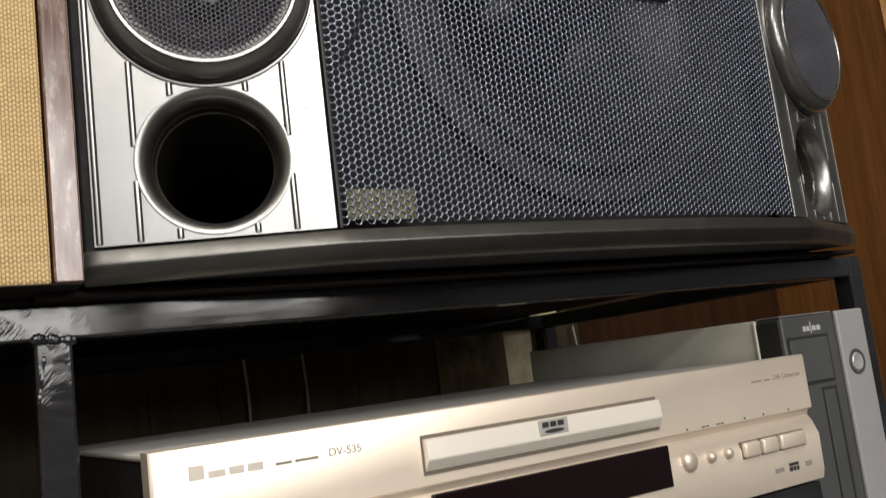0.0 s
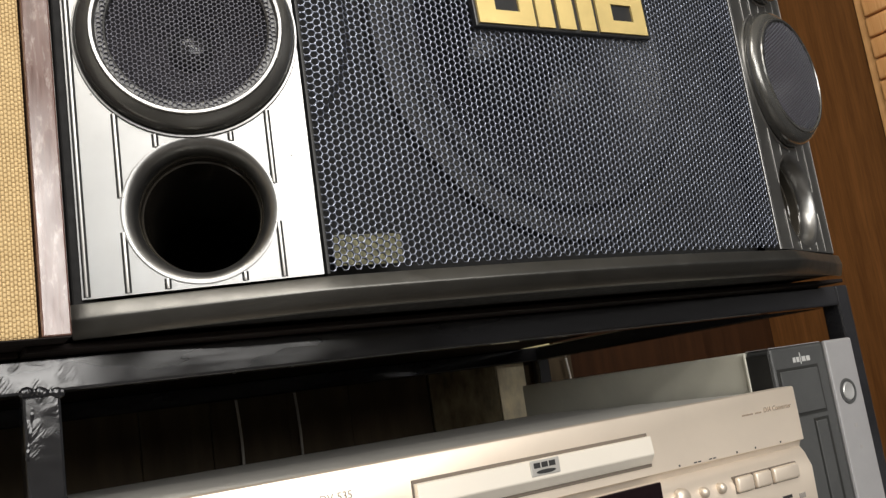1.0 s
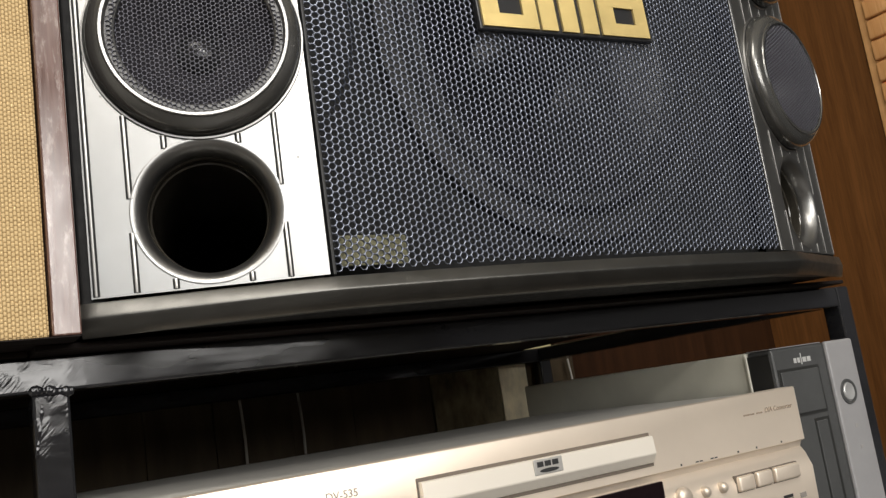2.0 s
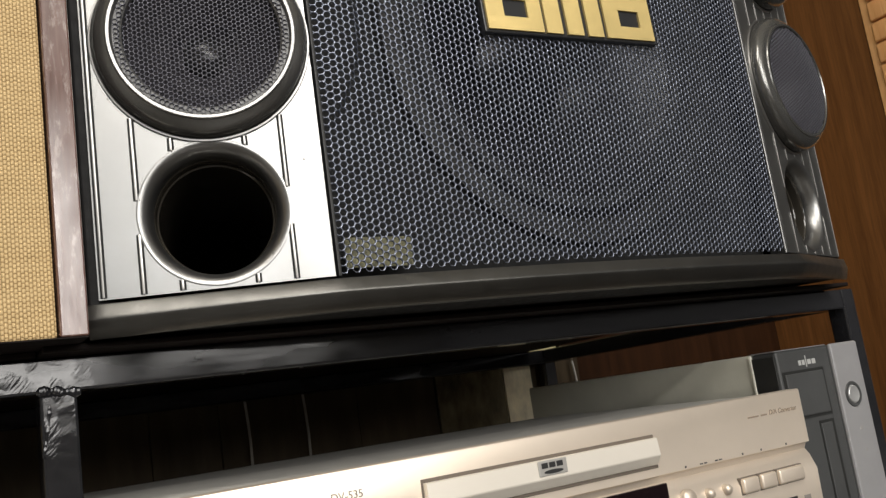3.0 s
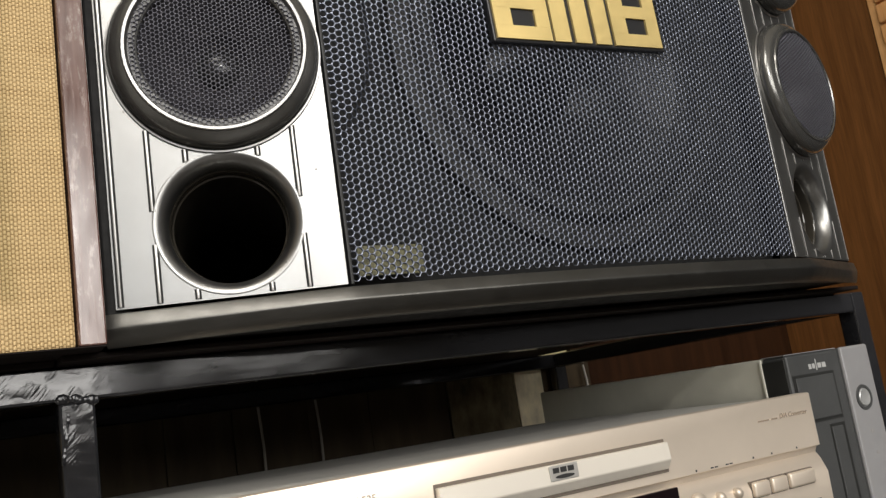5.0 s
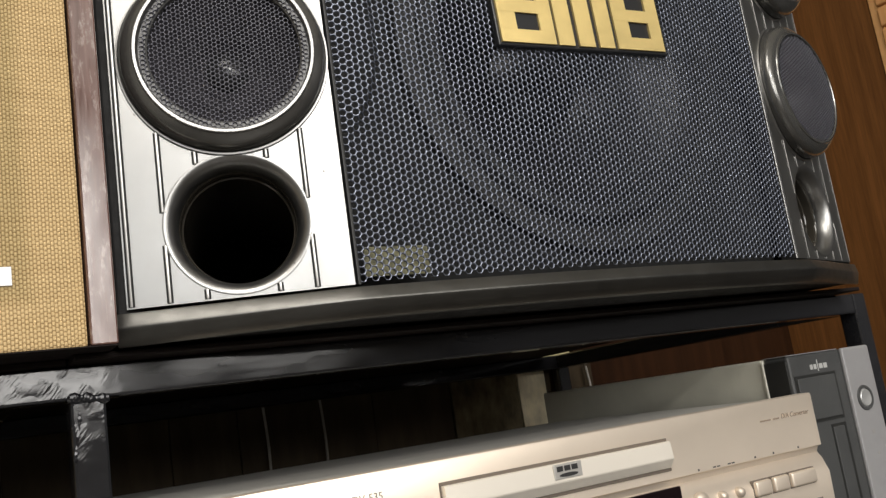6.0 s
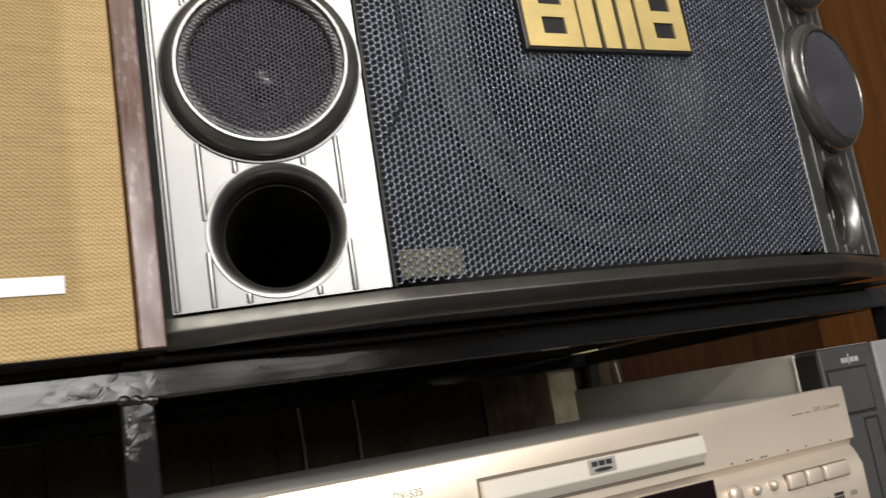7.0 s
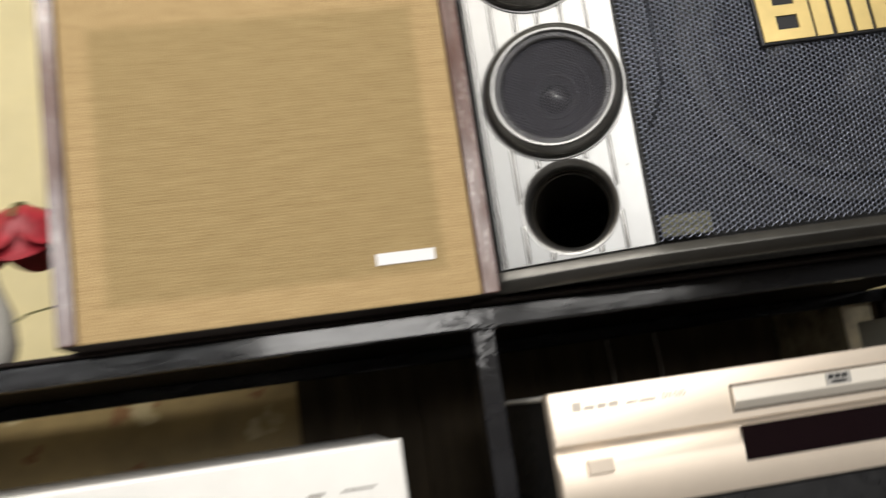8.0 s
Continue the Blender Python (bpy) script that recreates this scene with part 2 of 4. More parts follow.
# darker copy of the partition's wood, with the corner's shade in its colour
M["corner_panel"] = wood("shaded_brown_laminate_panel", (0.013, 0.0048, 0.0016), (0.036, 0.014, 0.005), 60, 0.55, 2, 0.1)
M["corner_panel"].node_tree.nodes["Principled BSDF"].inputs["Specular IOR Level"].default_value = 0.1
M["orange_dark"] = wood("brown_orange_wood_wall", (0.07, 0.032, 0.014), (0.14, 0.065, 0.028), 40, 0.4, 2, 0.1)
M["orange_wood"] = wood("varnished_light_orange_wood", (0.62, 0.3, 0.115), (0.86, 0.5, 0.235), 60, 0.16, 2, 0.1)


def cloth_material():
    """Tan basket weave speaker cloth, a little darker where the baffle behind it is cut out."""
    m = material("tan_speaker_cloth", rough=0.85, spec=0.2)
    tc = node(m, "ShaderNodeTexCoord")
    sep = node(m, "ShaderNodeSeparateXYZ")
    link(m, tc.outputs["Object"], sep.inputs[0])

    def math_node(op, a, b=None, c=None):
        n = m.node_tree.nodes.new("ShaderNodeMath")
        n.operation = op
        for i, v in enumerate((a, b, c)):
            if v is None:
                continue
            if isinstance(v, (int, float)):
                n.inputs[i].default_value = v
            else:
                link(m, v, n.inputs[i])
        return n.outputs[0]

    wide, tall = 0.00145, 0.0021
    cx = math_node("MULTIPLY", sep.outputs[0], 1 / wide)
    odd = math_node("FLOORED_MODULO", math_node("FLOOR", cx), 2.0)
    cz = math_node("MULTIPLY_ADD", odd, 0.36, math_node("MULTIPLY", sep.outputs[2], 1 / tall))
    across = math_node("POWER", math_node("ABSOLUTE", math_node("SINE", math_node("MULTIPLY", cx, math.pi))), 0.45)
    along = math_node("POWER", math_node("ABSOLUTE", math_node("SINE", math_node("MULTIPLY", cz, math.pi))), 0.45)
    height = math_node("MULTIPLY", across, along)
    warp = noise_tex(m, coords(m, (1, 1, 6)), 40, 4)
    tone = math_node("MULTIPLY_ADD", warp, 0.3, math_node("MULTIPLY", height, 0.6))
    col = ramp(m, tone, [(0.12, (0.16, 0.088, 0.03)), (0.4, (0.45, 0.31, 0.148)), (0.8, (0.64, 0.472, 0.25))])
    # dark of the cut-out behind, put into the cloth's colour: a soft-edged rectangle
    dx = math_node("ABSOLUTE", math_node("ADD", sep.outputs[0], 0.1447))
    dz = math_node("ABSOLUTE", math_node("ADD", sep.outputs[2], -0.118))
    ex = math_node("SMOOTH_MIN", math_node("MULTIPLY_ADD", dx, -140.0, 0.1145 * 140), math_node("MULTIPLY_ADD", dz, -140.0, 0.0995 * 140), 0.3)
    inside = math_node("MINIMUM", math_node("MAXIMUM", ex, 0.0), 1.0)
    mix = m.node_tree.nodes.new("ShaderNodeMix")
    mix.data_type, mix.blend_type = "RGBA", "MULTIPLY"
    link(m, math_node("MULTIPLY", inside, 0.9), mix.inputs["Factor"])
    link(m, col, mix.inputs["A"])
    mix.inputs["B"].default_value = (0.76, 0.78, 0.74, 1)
    set_in(m, "Base Color", mix.outputs["Result"])
    bump(m, height, 0.7, 0.0006)
    return m


M["cloth"] = cloth_material()


# ---- building helpers ----
def part(name, bm, mat, parent=None, label="", smooth=False):
    """Links a bmesh as one mesh object under a thing or a part."""
    me = bpy.data.meshes.new(name)
    bmesh.ops.recalc_face_normals(bm, faces=bm.faces[:])
    bm.to_mesh(me)
    bm.free()
    me.materials.append(M[mat])
    if smooth:
        me.shade_smooth()
        me.set_sharp_from_angle(angle=radians(35))
    ob = new(name, me)
    if parent:
        ob.parent = parent
    if label:
        ob["label"] = label
    return ob


def raw(name, verts, faces, mat, parent=None, label="", smooth=False):
    me = bpy.data.meshes.new(name)
    me.from_pydata([tuple(v) for v in verts], [], [tuple(int(i) for i in f) for f in faces])
    me.update()
    me.materials.append(M[mat])
    if smooth:
        me.shade_smooth()
    ob = new(name, me)
    if parent:
        ob.parent = parent
    if label:
        ob["label"] = label
    return ob


def thing(name, label, category, at=(0, 0, 0), rz=0, group="", kind=""):
    ob = new(name)
    ob.empty_display_size = 0.02
    ob.matrix_world = pose(*at, 0, 0, rz)
    return tagged(ob, label, category, group, kind)


def box(bm, x0, x1, y0, y1, z0, z1, bevel=0.0, segs=2):
    vs = [bm.verts.new((x, y, z)) for z in (z0, z1) for x, y in ((x0, y0), (x1, y0), (x1, y1), (x0, y1))]
    fs = [bm.faces.new([vs[i] for i in f]) for f in ((3, 2, 1, 0), (4, 5, 6, 7), (0, 1, 5, 4), (1, 2, 6, 5), (2, 3, 7, 6), (3, 0, 4, 7))]
    if bevel:
        es = list({e for f in fs for e in f.edges})
        bmesh.ops.bevel(bm, geom=es, offset=bevel, segments=segs, profile=0.5, affect="EDGES")


def boxed(name, dims, mat, parent=None, bevel=0.0, label="", segs=2):
    bm = bmesh.new()
    box(bm, *dims, bevel, segs)
    return part(name, bm, mat, parent, label)


def revolve(bm, profile, segs, m=None, closed=False):
    """Turns (radius, height) points round local +Z, placed by m."""
    m = m or Matrix.Identity(4)
    rings = []
    for r, h in profile:
        if r < 1e-6:
            rings.append([bm.verts.new(m @ Vector((0, 0, h)))])
        else:
            rings.append([bm.verts.new(m @ Vector((r * math.cos(a), r * math.sin(a), h))) for a in (2 * math.pi * i / segs for i in range(segs))])
    pairs = list(zip(rings, rings[1:]))
    if closed:
        pairs.append((rings[-1], rings[0]))
    for a, b in pairs:
        for i in range(segs):
            j = (i + 1) % segs
            q = [a[i % len(a)], a[j % len(a)], b[j % len(b)], b[i % len(b)]]
            q = list(dict.fromkeys(q))
            if len(q) > 2:
                bm.faces.new(q)


def sweep(bm, path, section, reach=lambda i: 1.0):
    """Sweeps a closed section of (outward, height) along a plan path of (x, y); outward is to the path's right, scaled by reach(i)."""
    rings = []
    n = len(path)
    for i, (x, y) in enumerate(path):
        a, b = Vector(path[max(i - 1, 0)]), Vector(path[min(i + 1, n - 1)])
        t = (b - a).normalized()
        out, k = Vector((t.y, -t.x)), reach(i)
        rings.append([bm.verts.new((x + out.x * o * k, y + out.y * o * k, h)) for o, h in section])
    k = len(section)
    for a, b in zip(rings, rings[1:]):
        for i in range(k):
            bm.faces.new([a[i], a[(i + 1) % k], b[(i + 1) % k], b[i]])
    bm.faces.new(rings[0])
    bm.faces.new(list(reversed(rings[-1])))


def plate_with_holes(bm, outline, holes, m, thickness):
    """A flat plate with round holes in its local xy plane, its front at local z = 0 and its back at -thickness."""
    loops = [outline] + [[(cx + r * math.cos(2 * math.pi * i / 64), cy + r * math.sin(2 * math.pi * i / 64)) for i in range(64)] for cx, cy, r in holes]
    edges, fronts, backs = [], [], []
    for lp in loops:
        vs = [bm.verts.new((x, y, 0)) for x, y in lp]
        edges += [bm.edges.new((vs[i], vs[(i + 1) % len(vs)])) for i in range(len(vs))]
        fronts.append(vs)
    bmesh.ops.triangle_fill(bm, edges=edges, use_beauty=True)
    for vs in fronts:
        bs = [bm.verts.new((v.co.x, v.co.y, -thickness)) for v in vs]
        for i in range(len(vs)):
            j = (i + 1) % len(vs)
            bm.faces.new((vs[i], vs[j], bs[j], bs[i]))
    bm.transform(m)


def honeycomb(centres, pitch, hole, thick, place):
    """Verts and faces of a sheet of round holes set as in a honeycomb; place(u, v, d) gives the point."""
    cell = pitch / math.sqrt(3)
    ang = [math.pi / 6 * i for i in range(12)]
    hexa = [cell * (1.0 if i % 2 == 0 else math.cos(math.pi / 6)) for i in range(12)]
    rings = ((hexa, 0.0), ([hole * 1.09] * 12, 0.03 * thick), ([hole] * 12, 0.3 * thick), ([hole * 0.98] * 12, thick))
    verts, faces = [], []
    for u, v in centres:
        b = len(verts)
        for radii, d in rings:
            verts += [place(u + r * math.cos(a), v + r * math.sin(a), d) for r, a in zip(radii, ang)]
        for k in range(0, 12 * (len(rings) - 1), 12):
            for i in range(12):
                j = (i + 1) % 12
                faces.append((b + k + i, b + k + j, b + k + 12 + j, b + k + 12 + i))
    return verts, faces


def hex_centres(u0, u1, v0, v1, pitch, keep=lambda u, v: True):
    out, col, u = [], 0, u0
    while u <= u1:
        v = v0 + (pitch / 2 if col % 2 else 0)
        while v <= v1:
            if keep(u, v):
                out.append((u, v))
            v += pitch
        u += pitch * math.sqrt(3) / 2
        col += 1
    return out


# ---- the room ----
def slab(name, dims, mat, label, category, bevel=0.0):
    ob = boxed(name, dims, mat, None, bevel, label)
    return tagged(ob, label, category, kind="structure")


slab("floor", (-2.6, 2.4, -3.6, 0.6, -0.1, 0.0), "floor", "plain brown shop floor", "floor")
slab("ceiling", (-2.6, 2.4, -3.6, 0.6, 2.7, 2.8), "ceiling", "white plaster ceiling", "ceiling")
slab("wall_north", (-2.6, 2.4, 0.46, 0.6, 0.0, 2.7), "wall_cream", "cream painted wall behind the rack", "wall")
for k, dims in enumerate(((-2.6, -2.0, -3.6, -3.5, 0.0, 2.7), (1.7, 2.4, -3.6, -3.5, 0.0, 2.7), (-2.0, 1.7, -3.6, -3.5, 0.0, 1.2), (-2.0, 1.7, -3.6, -3.5, 2.4, 2.7))):
    slab("wall_south_%d" % (k + 1), dims, "wall_south", "dark tan painted shop wall round the window", "wall")
slab("wall_dado", (-2.498, 0.528, 0.452, 0.4595, 0.001, 0.99), "plaster", "olive brown lower wall with stains and pale plaster patches", "wall")
slab("wall_corner_panel", (0.6597, 1.0915, 0.452, 0.4595, 0.001, 2.6), "corner_panel", "brown wood-grain panel behind the rack, its shade in the colour", "wall")
window = thing("window_1", "wide shop window with a white frame", "window", (-0.15, -3.55, 1.2), kind="structure")
for dims in ((-1.848, -1.81, -0.02, 0.02, 0.002, 1.198), (1.81, 1.848, -0.02, 0.02, 0.002, 1.198), (-1.809, 1.809, -0.02, 0.02, 0.002, 0.04), (-1.809, 1.809, -0.02, 0.02, 1.16, 1.198), (-0.3, -0.27, -0.02, 0.02, 0.041, 1.159), (0.88, 0.91, -0.02, 0.02, 0.041, 1.159)):
    boxed("window_frame", dims, "lamp_body", window, 0.002)
slab("wall_west", (-2.6, -2.5, -3.5, 0.46, 0.0, 2.7), "wall_white", "grey-beige painted shop wall", "wall")
slab("wall_east", (2.3, 2.4, -3.5, 0.46, 0.0, 2.7), "wall_grey", "dark grey painted shop wall", "wall")
# unseen panel, added for darker reflections on the loudspeaker's right side
slab("unseen_side_panel", (1.155, 1.2, 0.13, 0.459, 0.0, 2.6), "orange_dark", "unseen brown orange panel added past the partition", "partition")

for y in (-1.25, -2.6):
    x = -0.55 if y > -2 else -0.9
    lamp = thing("ceiling_lamp", "white flat ceiling lamp with a glowing panel", "lamp", (x, y, 2.7), group="ceiling lamps")
    boxed("housing", (-0.63, 0.63, -0.33, 0.33, -0.05, -0.001), "lamp_body", lamp, 0.005)

tube = thing("tube_lamp", "white fluorescent tube fitting over the window", "lamp", (-0.3, -3.5, 2.48))
boxed("body", (-0.53, 0.53, 0.001, 0.04, -0.03, 0.05), "lamp_body", tube, 0.004)

# brown partition beside the rack with its light wooden edge moulding
slab("wall_partition", (1.092, 1.14, 0.2085, 0.459, 0.0, 2.6), "brown_panel", "brown wood-grain laminate partition beside the rack", "partition")
moulding = thing("edge_moulding", "glossy light orange wooden moulding with stacked ridges", "moulding", (1.092, 0.2085, 0.0))
boxed("backing", (-0.0016, 0.054, -0.078, -0.001, 0.0, 2.6), "orange_wood", moulding, 0.002)
bm = bmesh.new()
box(bm, -0.008, -0.0017, -0.068, -0.0136, 0.0, 0.0285, 0.0035, 3)
ridge = part("ridge", bm, "orange_wood", moulding, smooth=True)
ridge.location.z = 0.867
for k in range(1, 33):
    again = new("ridge", ridge.data)
    again.parent = moulding
    again.location.z = 0.867 + 0.0304 * k

# ---- the steel rack ----
T = 0.016
rack = thing("steel_rack", "glossy black painted welded square-tube steel rack", "rack", (0, 0, 0))
for ya in (0.0, 0.40):
    boxed("beam", (-0.6073, 0.5908, ya, ya + T, 0.984, 1.0), "steel", rack, 0.0015)
    for xa, xb in ((-0.6073, -0.0085), (0.0079, 0.5908)):
        boxed("beam", (xa, xb, ya, ya + T, 0.60, 0.616), "steel", rack, 0.0015)
for xc in (-0.6155, -0.0003, 0.599):
    for ya in (0.0, 0.40) if abs(xc) > 0.1 else (0.0,):
        boxed("post", (xc - 0.008, xc + 0.008, ya, ya + T, 0.0, 1.0002 if abs(xc) > 0.1 else 0.9838), "steel_post", rack, 0.0015)
    for za in (0.984, 0.60) if abs(xc) > 0.1 else ():
        boxed("side_rail", (xc - 0.0078, xc + 0.0078, T, 0.40, za, za + T), "steel", rack, 0.0012)
# lumpy weld bead where the middle post meets the front beam
rnd = random.Random(4)


def bead(name, a, b, r, n):
    bm = bmesh.new()
    a, b = Vector(a), Vector(b)
    side = (b - a).cross(Vector((0, 1, 0))).normalized()
    rings = []
    for i in range(n + 1):
        u = i / n
        rr = r * (0.55 + 0.75 * abs(math.sin(u * 9.4)) + 0.2 * rnd.random()) * (0.35 if i in (0, n) else 1)
        c = a.lerp(b, u) + side * r * 0.6 * math.sin(4 * u + 1) + Vector((0, -0.0002 * rnd.random(), 0))
        rings.append([bm.verts.new(c + side * rr * math.cos(t) + Vector((0, 0.5 * rr * math.sin(t), 0))) for t in (k * math.pi / 4 for k in range(8))])
    for p, q in zip(rings, rings[1:]):
        for k in range(8):
            bm.faces.new((p[k], p[(k + 1) % 8], q[(k + 1) % 8], q[k]))
    part(name, bm, "steel", rack, "lumpy glossy weld bead", smooth=True)


bead("weld_bead", (-0.0095, 0.0003, 0.9838), (0.0095, 0.0003, 0.9848), 0.0019, 40)
bead("weld_bead", (-0.0045, 0.0002, 0.979), (-0.0072, 0.0002, 0.955), 0.0007, 30)

for xa, xb, ya in ((-0.622, -0.009, -0.004), (-0.008, 0.572, -0.02)):
    tagged(boxed("shelf_board", (xa, xb, ya, 0.418, 1.0002, 1.003), "board", None, 0.0006), "thin dark brown shelf board on the rack", "shelf", "shelf boards")
    tagged(boxed("shelf_board", (xa, xb, 0.0, 0.418, 0.6162, 0.62), "board", None, 0.0006), "thin dark brown shelf board on the rack", "shelf", "shelf boards")
# rough boards fixed behind the rack
back = thing("back_boards", "dark stained upright hardboard strips behind the rack", "board", (0, 0.4185, 0.55))
rnd = random.Random(21)
x = -0.152
for w in (0.068, 0.074, 0.061, 0.083, 0.066, 0.079, 0.07, 0.098):
    dy = 0.0025 * rnd.random()
    boxed("strip", (x, x + w - 0.0003, dy, dy + 0.0075, 0.0, 0.4485 - 0.002 * rnd.random()), "back_dark", back, 0.001)
    x += w
boxed("strip", (0.4455, 0.4505, 0.008, 0.0115, 0.0, 0.4485), "back_dark", back, 0.001)
boxed("strip", (0.4482, 0.5405, 0.0, 0.0075, 0.0, 0.4483), "back_olive", back, 0.001, "mottled olive brown strip")
boxed("strip", (0.541, 0.5815, -0.001, 0.0075, 0.0, 0.4484), "back_pale", back, 0.001, "pale torn strip with stains")
# dark strip added to cover the wall behind the rear post
boxed("strip", (0.5835, 0.6595, 0.003, 0.0105, 0.0, 0.4485), "back_dark", back, 0.001)

# ---- big loudspeaker with perforated grille ----
HG, SAG, PW, PA, LEAN = 0.1635, 0.009, 0.106, 18.0, 6.0
SZ = 1.003
SH = 0.312
speaker = thing("karaoke_loudspeaker", "wide black loudspeaker with dark mesh grille and silver side panels", "loudspeaker", (0.2785, -0.0645, SZ), -1.0)
ca, sa = math.cos(radians(PA)), math.sin(radians(PA))
XO, YO = HG + PW * ca, PW * sa
PB = 18.0
XR, YR = HG + PW * math.cos(radians(PB)), PW * math.sin(radians(PB))


def bulge(u):
    return -SAG * (1 - (u / HG) ** 2)


front_path = [(-XO - 0.004, YO + 0.0015), (-XO, YO)] + [(-HG - PW * ca * (1 - k), YO * (1 - k)) for k in (0.17, 0.33, 0.5, 0.67, 0.83, 0.98)]
front_path += [(u, bulge(u)) for u in (-HG + 0.0016, *np.linspace(-HG + 0.01, HG - 0.01, 31), HG - 0.0008)]
front_path += [(HG + (XR - HG) * k, YR * k) for k in (0.01, 0.17, 0.33, 0.5, 0.67, 0.83, 1.0)] + [(XR + 0.002, YR + 0.0015)]
front_path = [(float(x), float(y)) for x, y in front_path]
# cabinet: hollow box open to the front, behind the panels
D = 0.3
boxed("cabinet_side", (-XO - 0.004, -XO + 0.008, YO + 0.002, D, 0.003, SH - 0.002), "cabinet_black", speaker, 0.001)
boxed("cabinet_side", (XR - 0.008, XR + 0.002, YR + 0.002, D, 0.003, SH - 0.002), "cabinet_black", speaker, 0.001)
boxed("cabinet_back", (-XO + 0.008, XR - 0.008, D - 0.012, D, 0.003, SH - 0.002), "cabinet_black", speaker)
boxed("cabinet_bottom", (-XO + 0.008, XR - 0.008, 0.0605, D - 0.012, 0.003, 0.012), "cabinet_black", speaker)
boxed("cabinet_top", (-XO + 0.008, XR - 0.008, 0.0605, D - 0.012, SH - 0.012, SH - 0.002), "cabinet_black", speaker)
# bottom and top trims that follow the front
low = [(-0.008, 0.001), (0.0036, 0.0), (0.0052, 0.0006), (0.0078, 0.0042), (0.0094, 0.0068), (0.01, 0.008), (0.0101, 0.0086), (0.0098, 0.0094), (0.0072, 0.0142), (0.0064, 0.0151), (0.0055, 0.0152), (0.004, 0.0144), (-0.003, 0.012), (-0.008, 0.012)]


def taper(i):
    """The nose of the trims draws in towards both ends."""
    last = len(front_path) - 1
    return min(1.0, 0.55 + i * 0.075, 0.28 + (last - i) * 0.11)


bm = bmesh.new()
sweep(bm, front_path, low, taper)
part("bottom_trim", bm, "trim_grey", speaker, "dark grey rounded bottom trim", smooth=True)
bm = bmesh.new()
sweep(bm, front_path, [(o, SH - h) for o, h in low], taper)
part("top_trim", bm, "trim_grey", speaker, smooth=True)
# flat plates that close the cabinet behind the two trims
for h0, h1, called in ((0.002, 0.0115, "bottom_plate"), (SH - 0.0115, SH - 0.002, "top_plate")):
    bm = bmesh.new()
    rim = [(x, y + 0.006) for x, y in front_path] + [(XR - 0.009, 0.06), (-XO + 0.009, 0.06)]
    under = [bm.verts.new((x, y, h0)) for x, y in rim]
    over = [bm.verts.new((x, y, h1)) for x, y in rim]
    bm.faces.new(under)
    bm.faces.new(over)
    for i in range(len(rim)):
        j = (i + 1) % len(rim)
        bm.faces.new((under[i], under[j], over[j], over[i]))
    part(called, bm, "cabinet_black", speaker)
Z0, Z1 = 0.0174, SH - 0.0174

# perforated grille, a real sheet of hexagonal holes
PITCH = 0.0037


def on_grille(u, v, d):
    fold = -HG + 0.026 - 0.02 * max(0.0, (0.145 - v) / 0.052) ** 2
    step = min(1.0, max(0.0, (fold + 0.0018 - u) / 0.0036))
    rise = min(1.0, max(0.0, (v - 0.085) / 0.02))
    dent = -0.0026 * step * step * (3 - 2 * step) * rise * min(1.0, (u + HG) / 0.012)
    return (u, bulge(u) + 0.001 + d + dent, v)


cs = hex_centres(-HG + 0.0042, HG - 0.0045, Z0 + 0.003, Z1 - 0.003, PITCH)
vs, fs = honeycomb(cs, PITCH, PITCH * 0.435, 0.001, on_grille)
raw("grille", vs, fs, "mesh", speaker, "dark blue-grey perforated steel grille", True)
# edge strips: the right one is silver for the light it catches
for a, b in ((-HG + 0.0008, -HG + 0.0026), (HG - 0.0036, HG - 0.0008)):
    boxed("grille_edge", (a, b, bulge(a) - 0.0004, bulge(a) + 0.012, Z0 - 0.0005, Z1 + 0.0005), "rubber" if a < 0 else "silver", speaker, 0.0005)
# dark baffle behind the grille with the woofer
bm = bmesh.new()
plate_with_holes(bm, [(-HG, Z0), (HG, Z0), (HG, Z1), (-HG, Z1)], [(0.012, 0.158, 0.118)], Matrix(((1, 0, 0, 0), (0, 0, -1, 0.02), (0, 1, 0, 0), (0, 0, 0, 1))), 0.012)
part("baffle", bm, "void", speaker)
into = Matrix(((1, 0, 0, 0.012), (0, 0, -1, 0.02), (0, 1, 0, 0.158), (0, 0, 0, 1)))
woofer = part("woofer", (lambda b: (revolve(b, [(0.128, 0.0005), (0.126, 0.005), (0.113, 0.0055), (0.11, 0.001)], 64, into), b)[1])(bmesh.new()), "basket", speaker, "large round woofer behind the grille", True)
bm = bmesh.new()
revolve(bm, [(0.1096, 0.001), (0.105, 0.005), (0.098, 0.005), (0.0935, 0.0)], 64, into)
part("surround", bm, "rubber", woofer, smooth=True)
bm = bmesh.new()
revolve(bm, [(0.0932, 0.0), (0.06, -0.025), (0.034, -0.042)], 64, into)
part("cone", bm, "cone", woofer, smooth=True)
bm = bmesh.new()
revolve(bm, [(0.0335, -0.042), (0.025, -0.034), (0.012, -0.029), (0, -0.028)], 48, into)
part("dust_cap", bm, "cone", woofer, smooth=True)
boxed("paper_tag", (-HG + 0.0075, -HG + 0.044, 0.0035, 0.0043, 0.0215, 0.0365), "tag", speaker, 0.0002, "pale yellow paper tag behind the mesh")


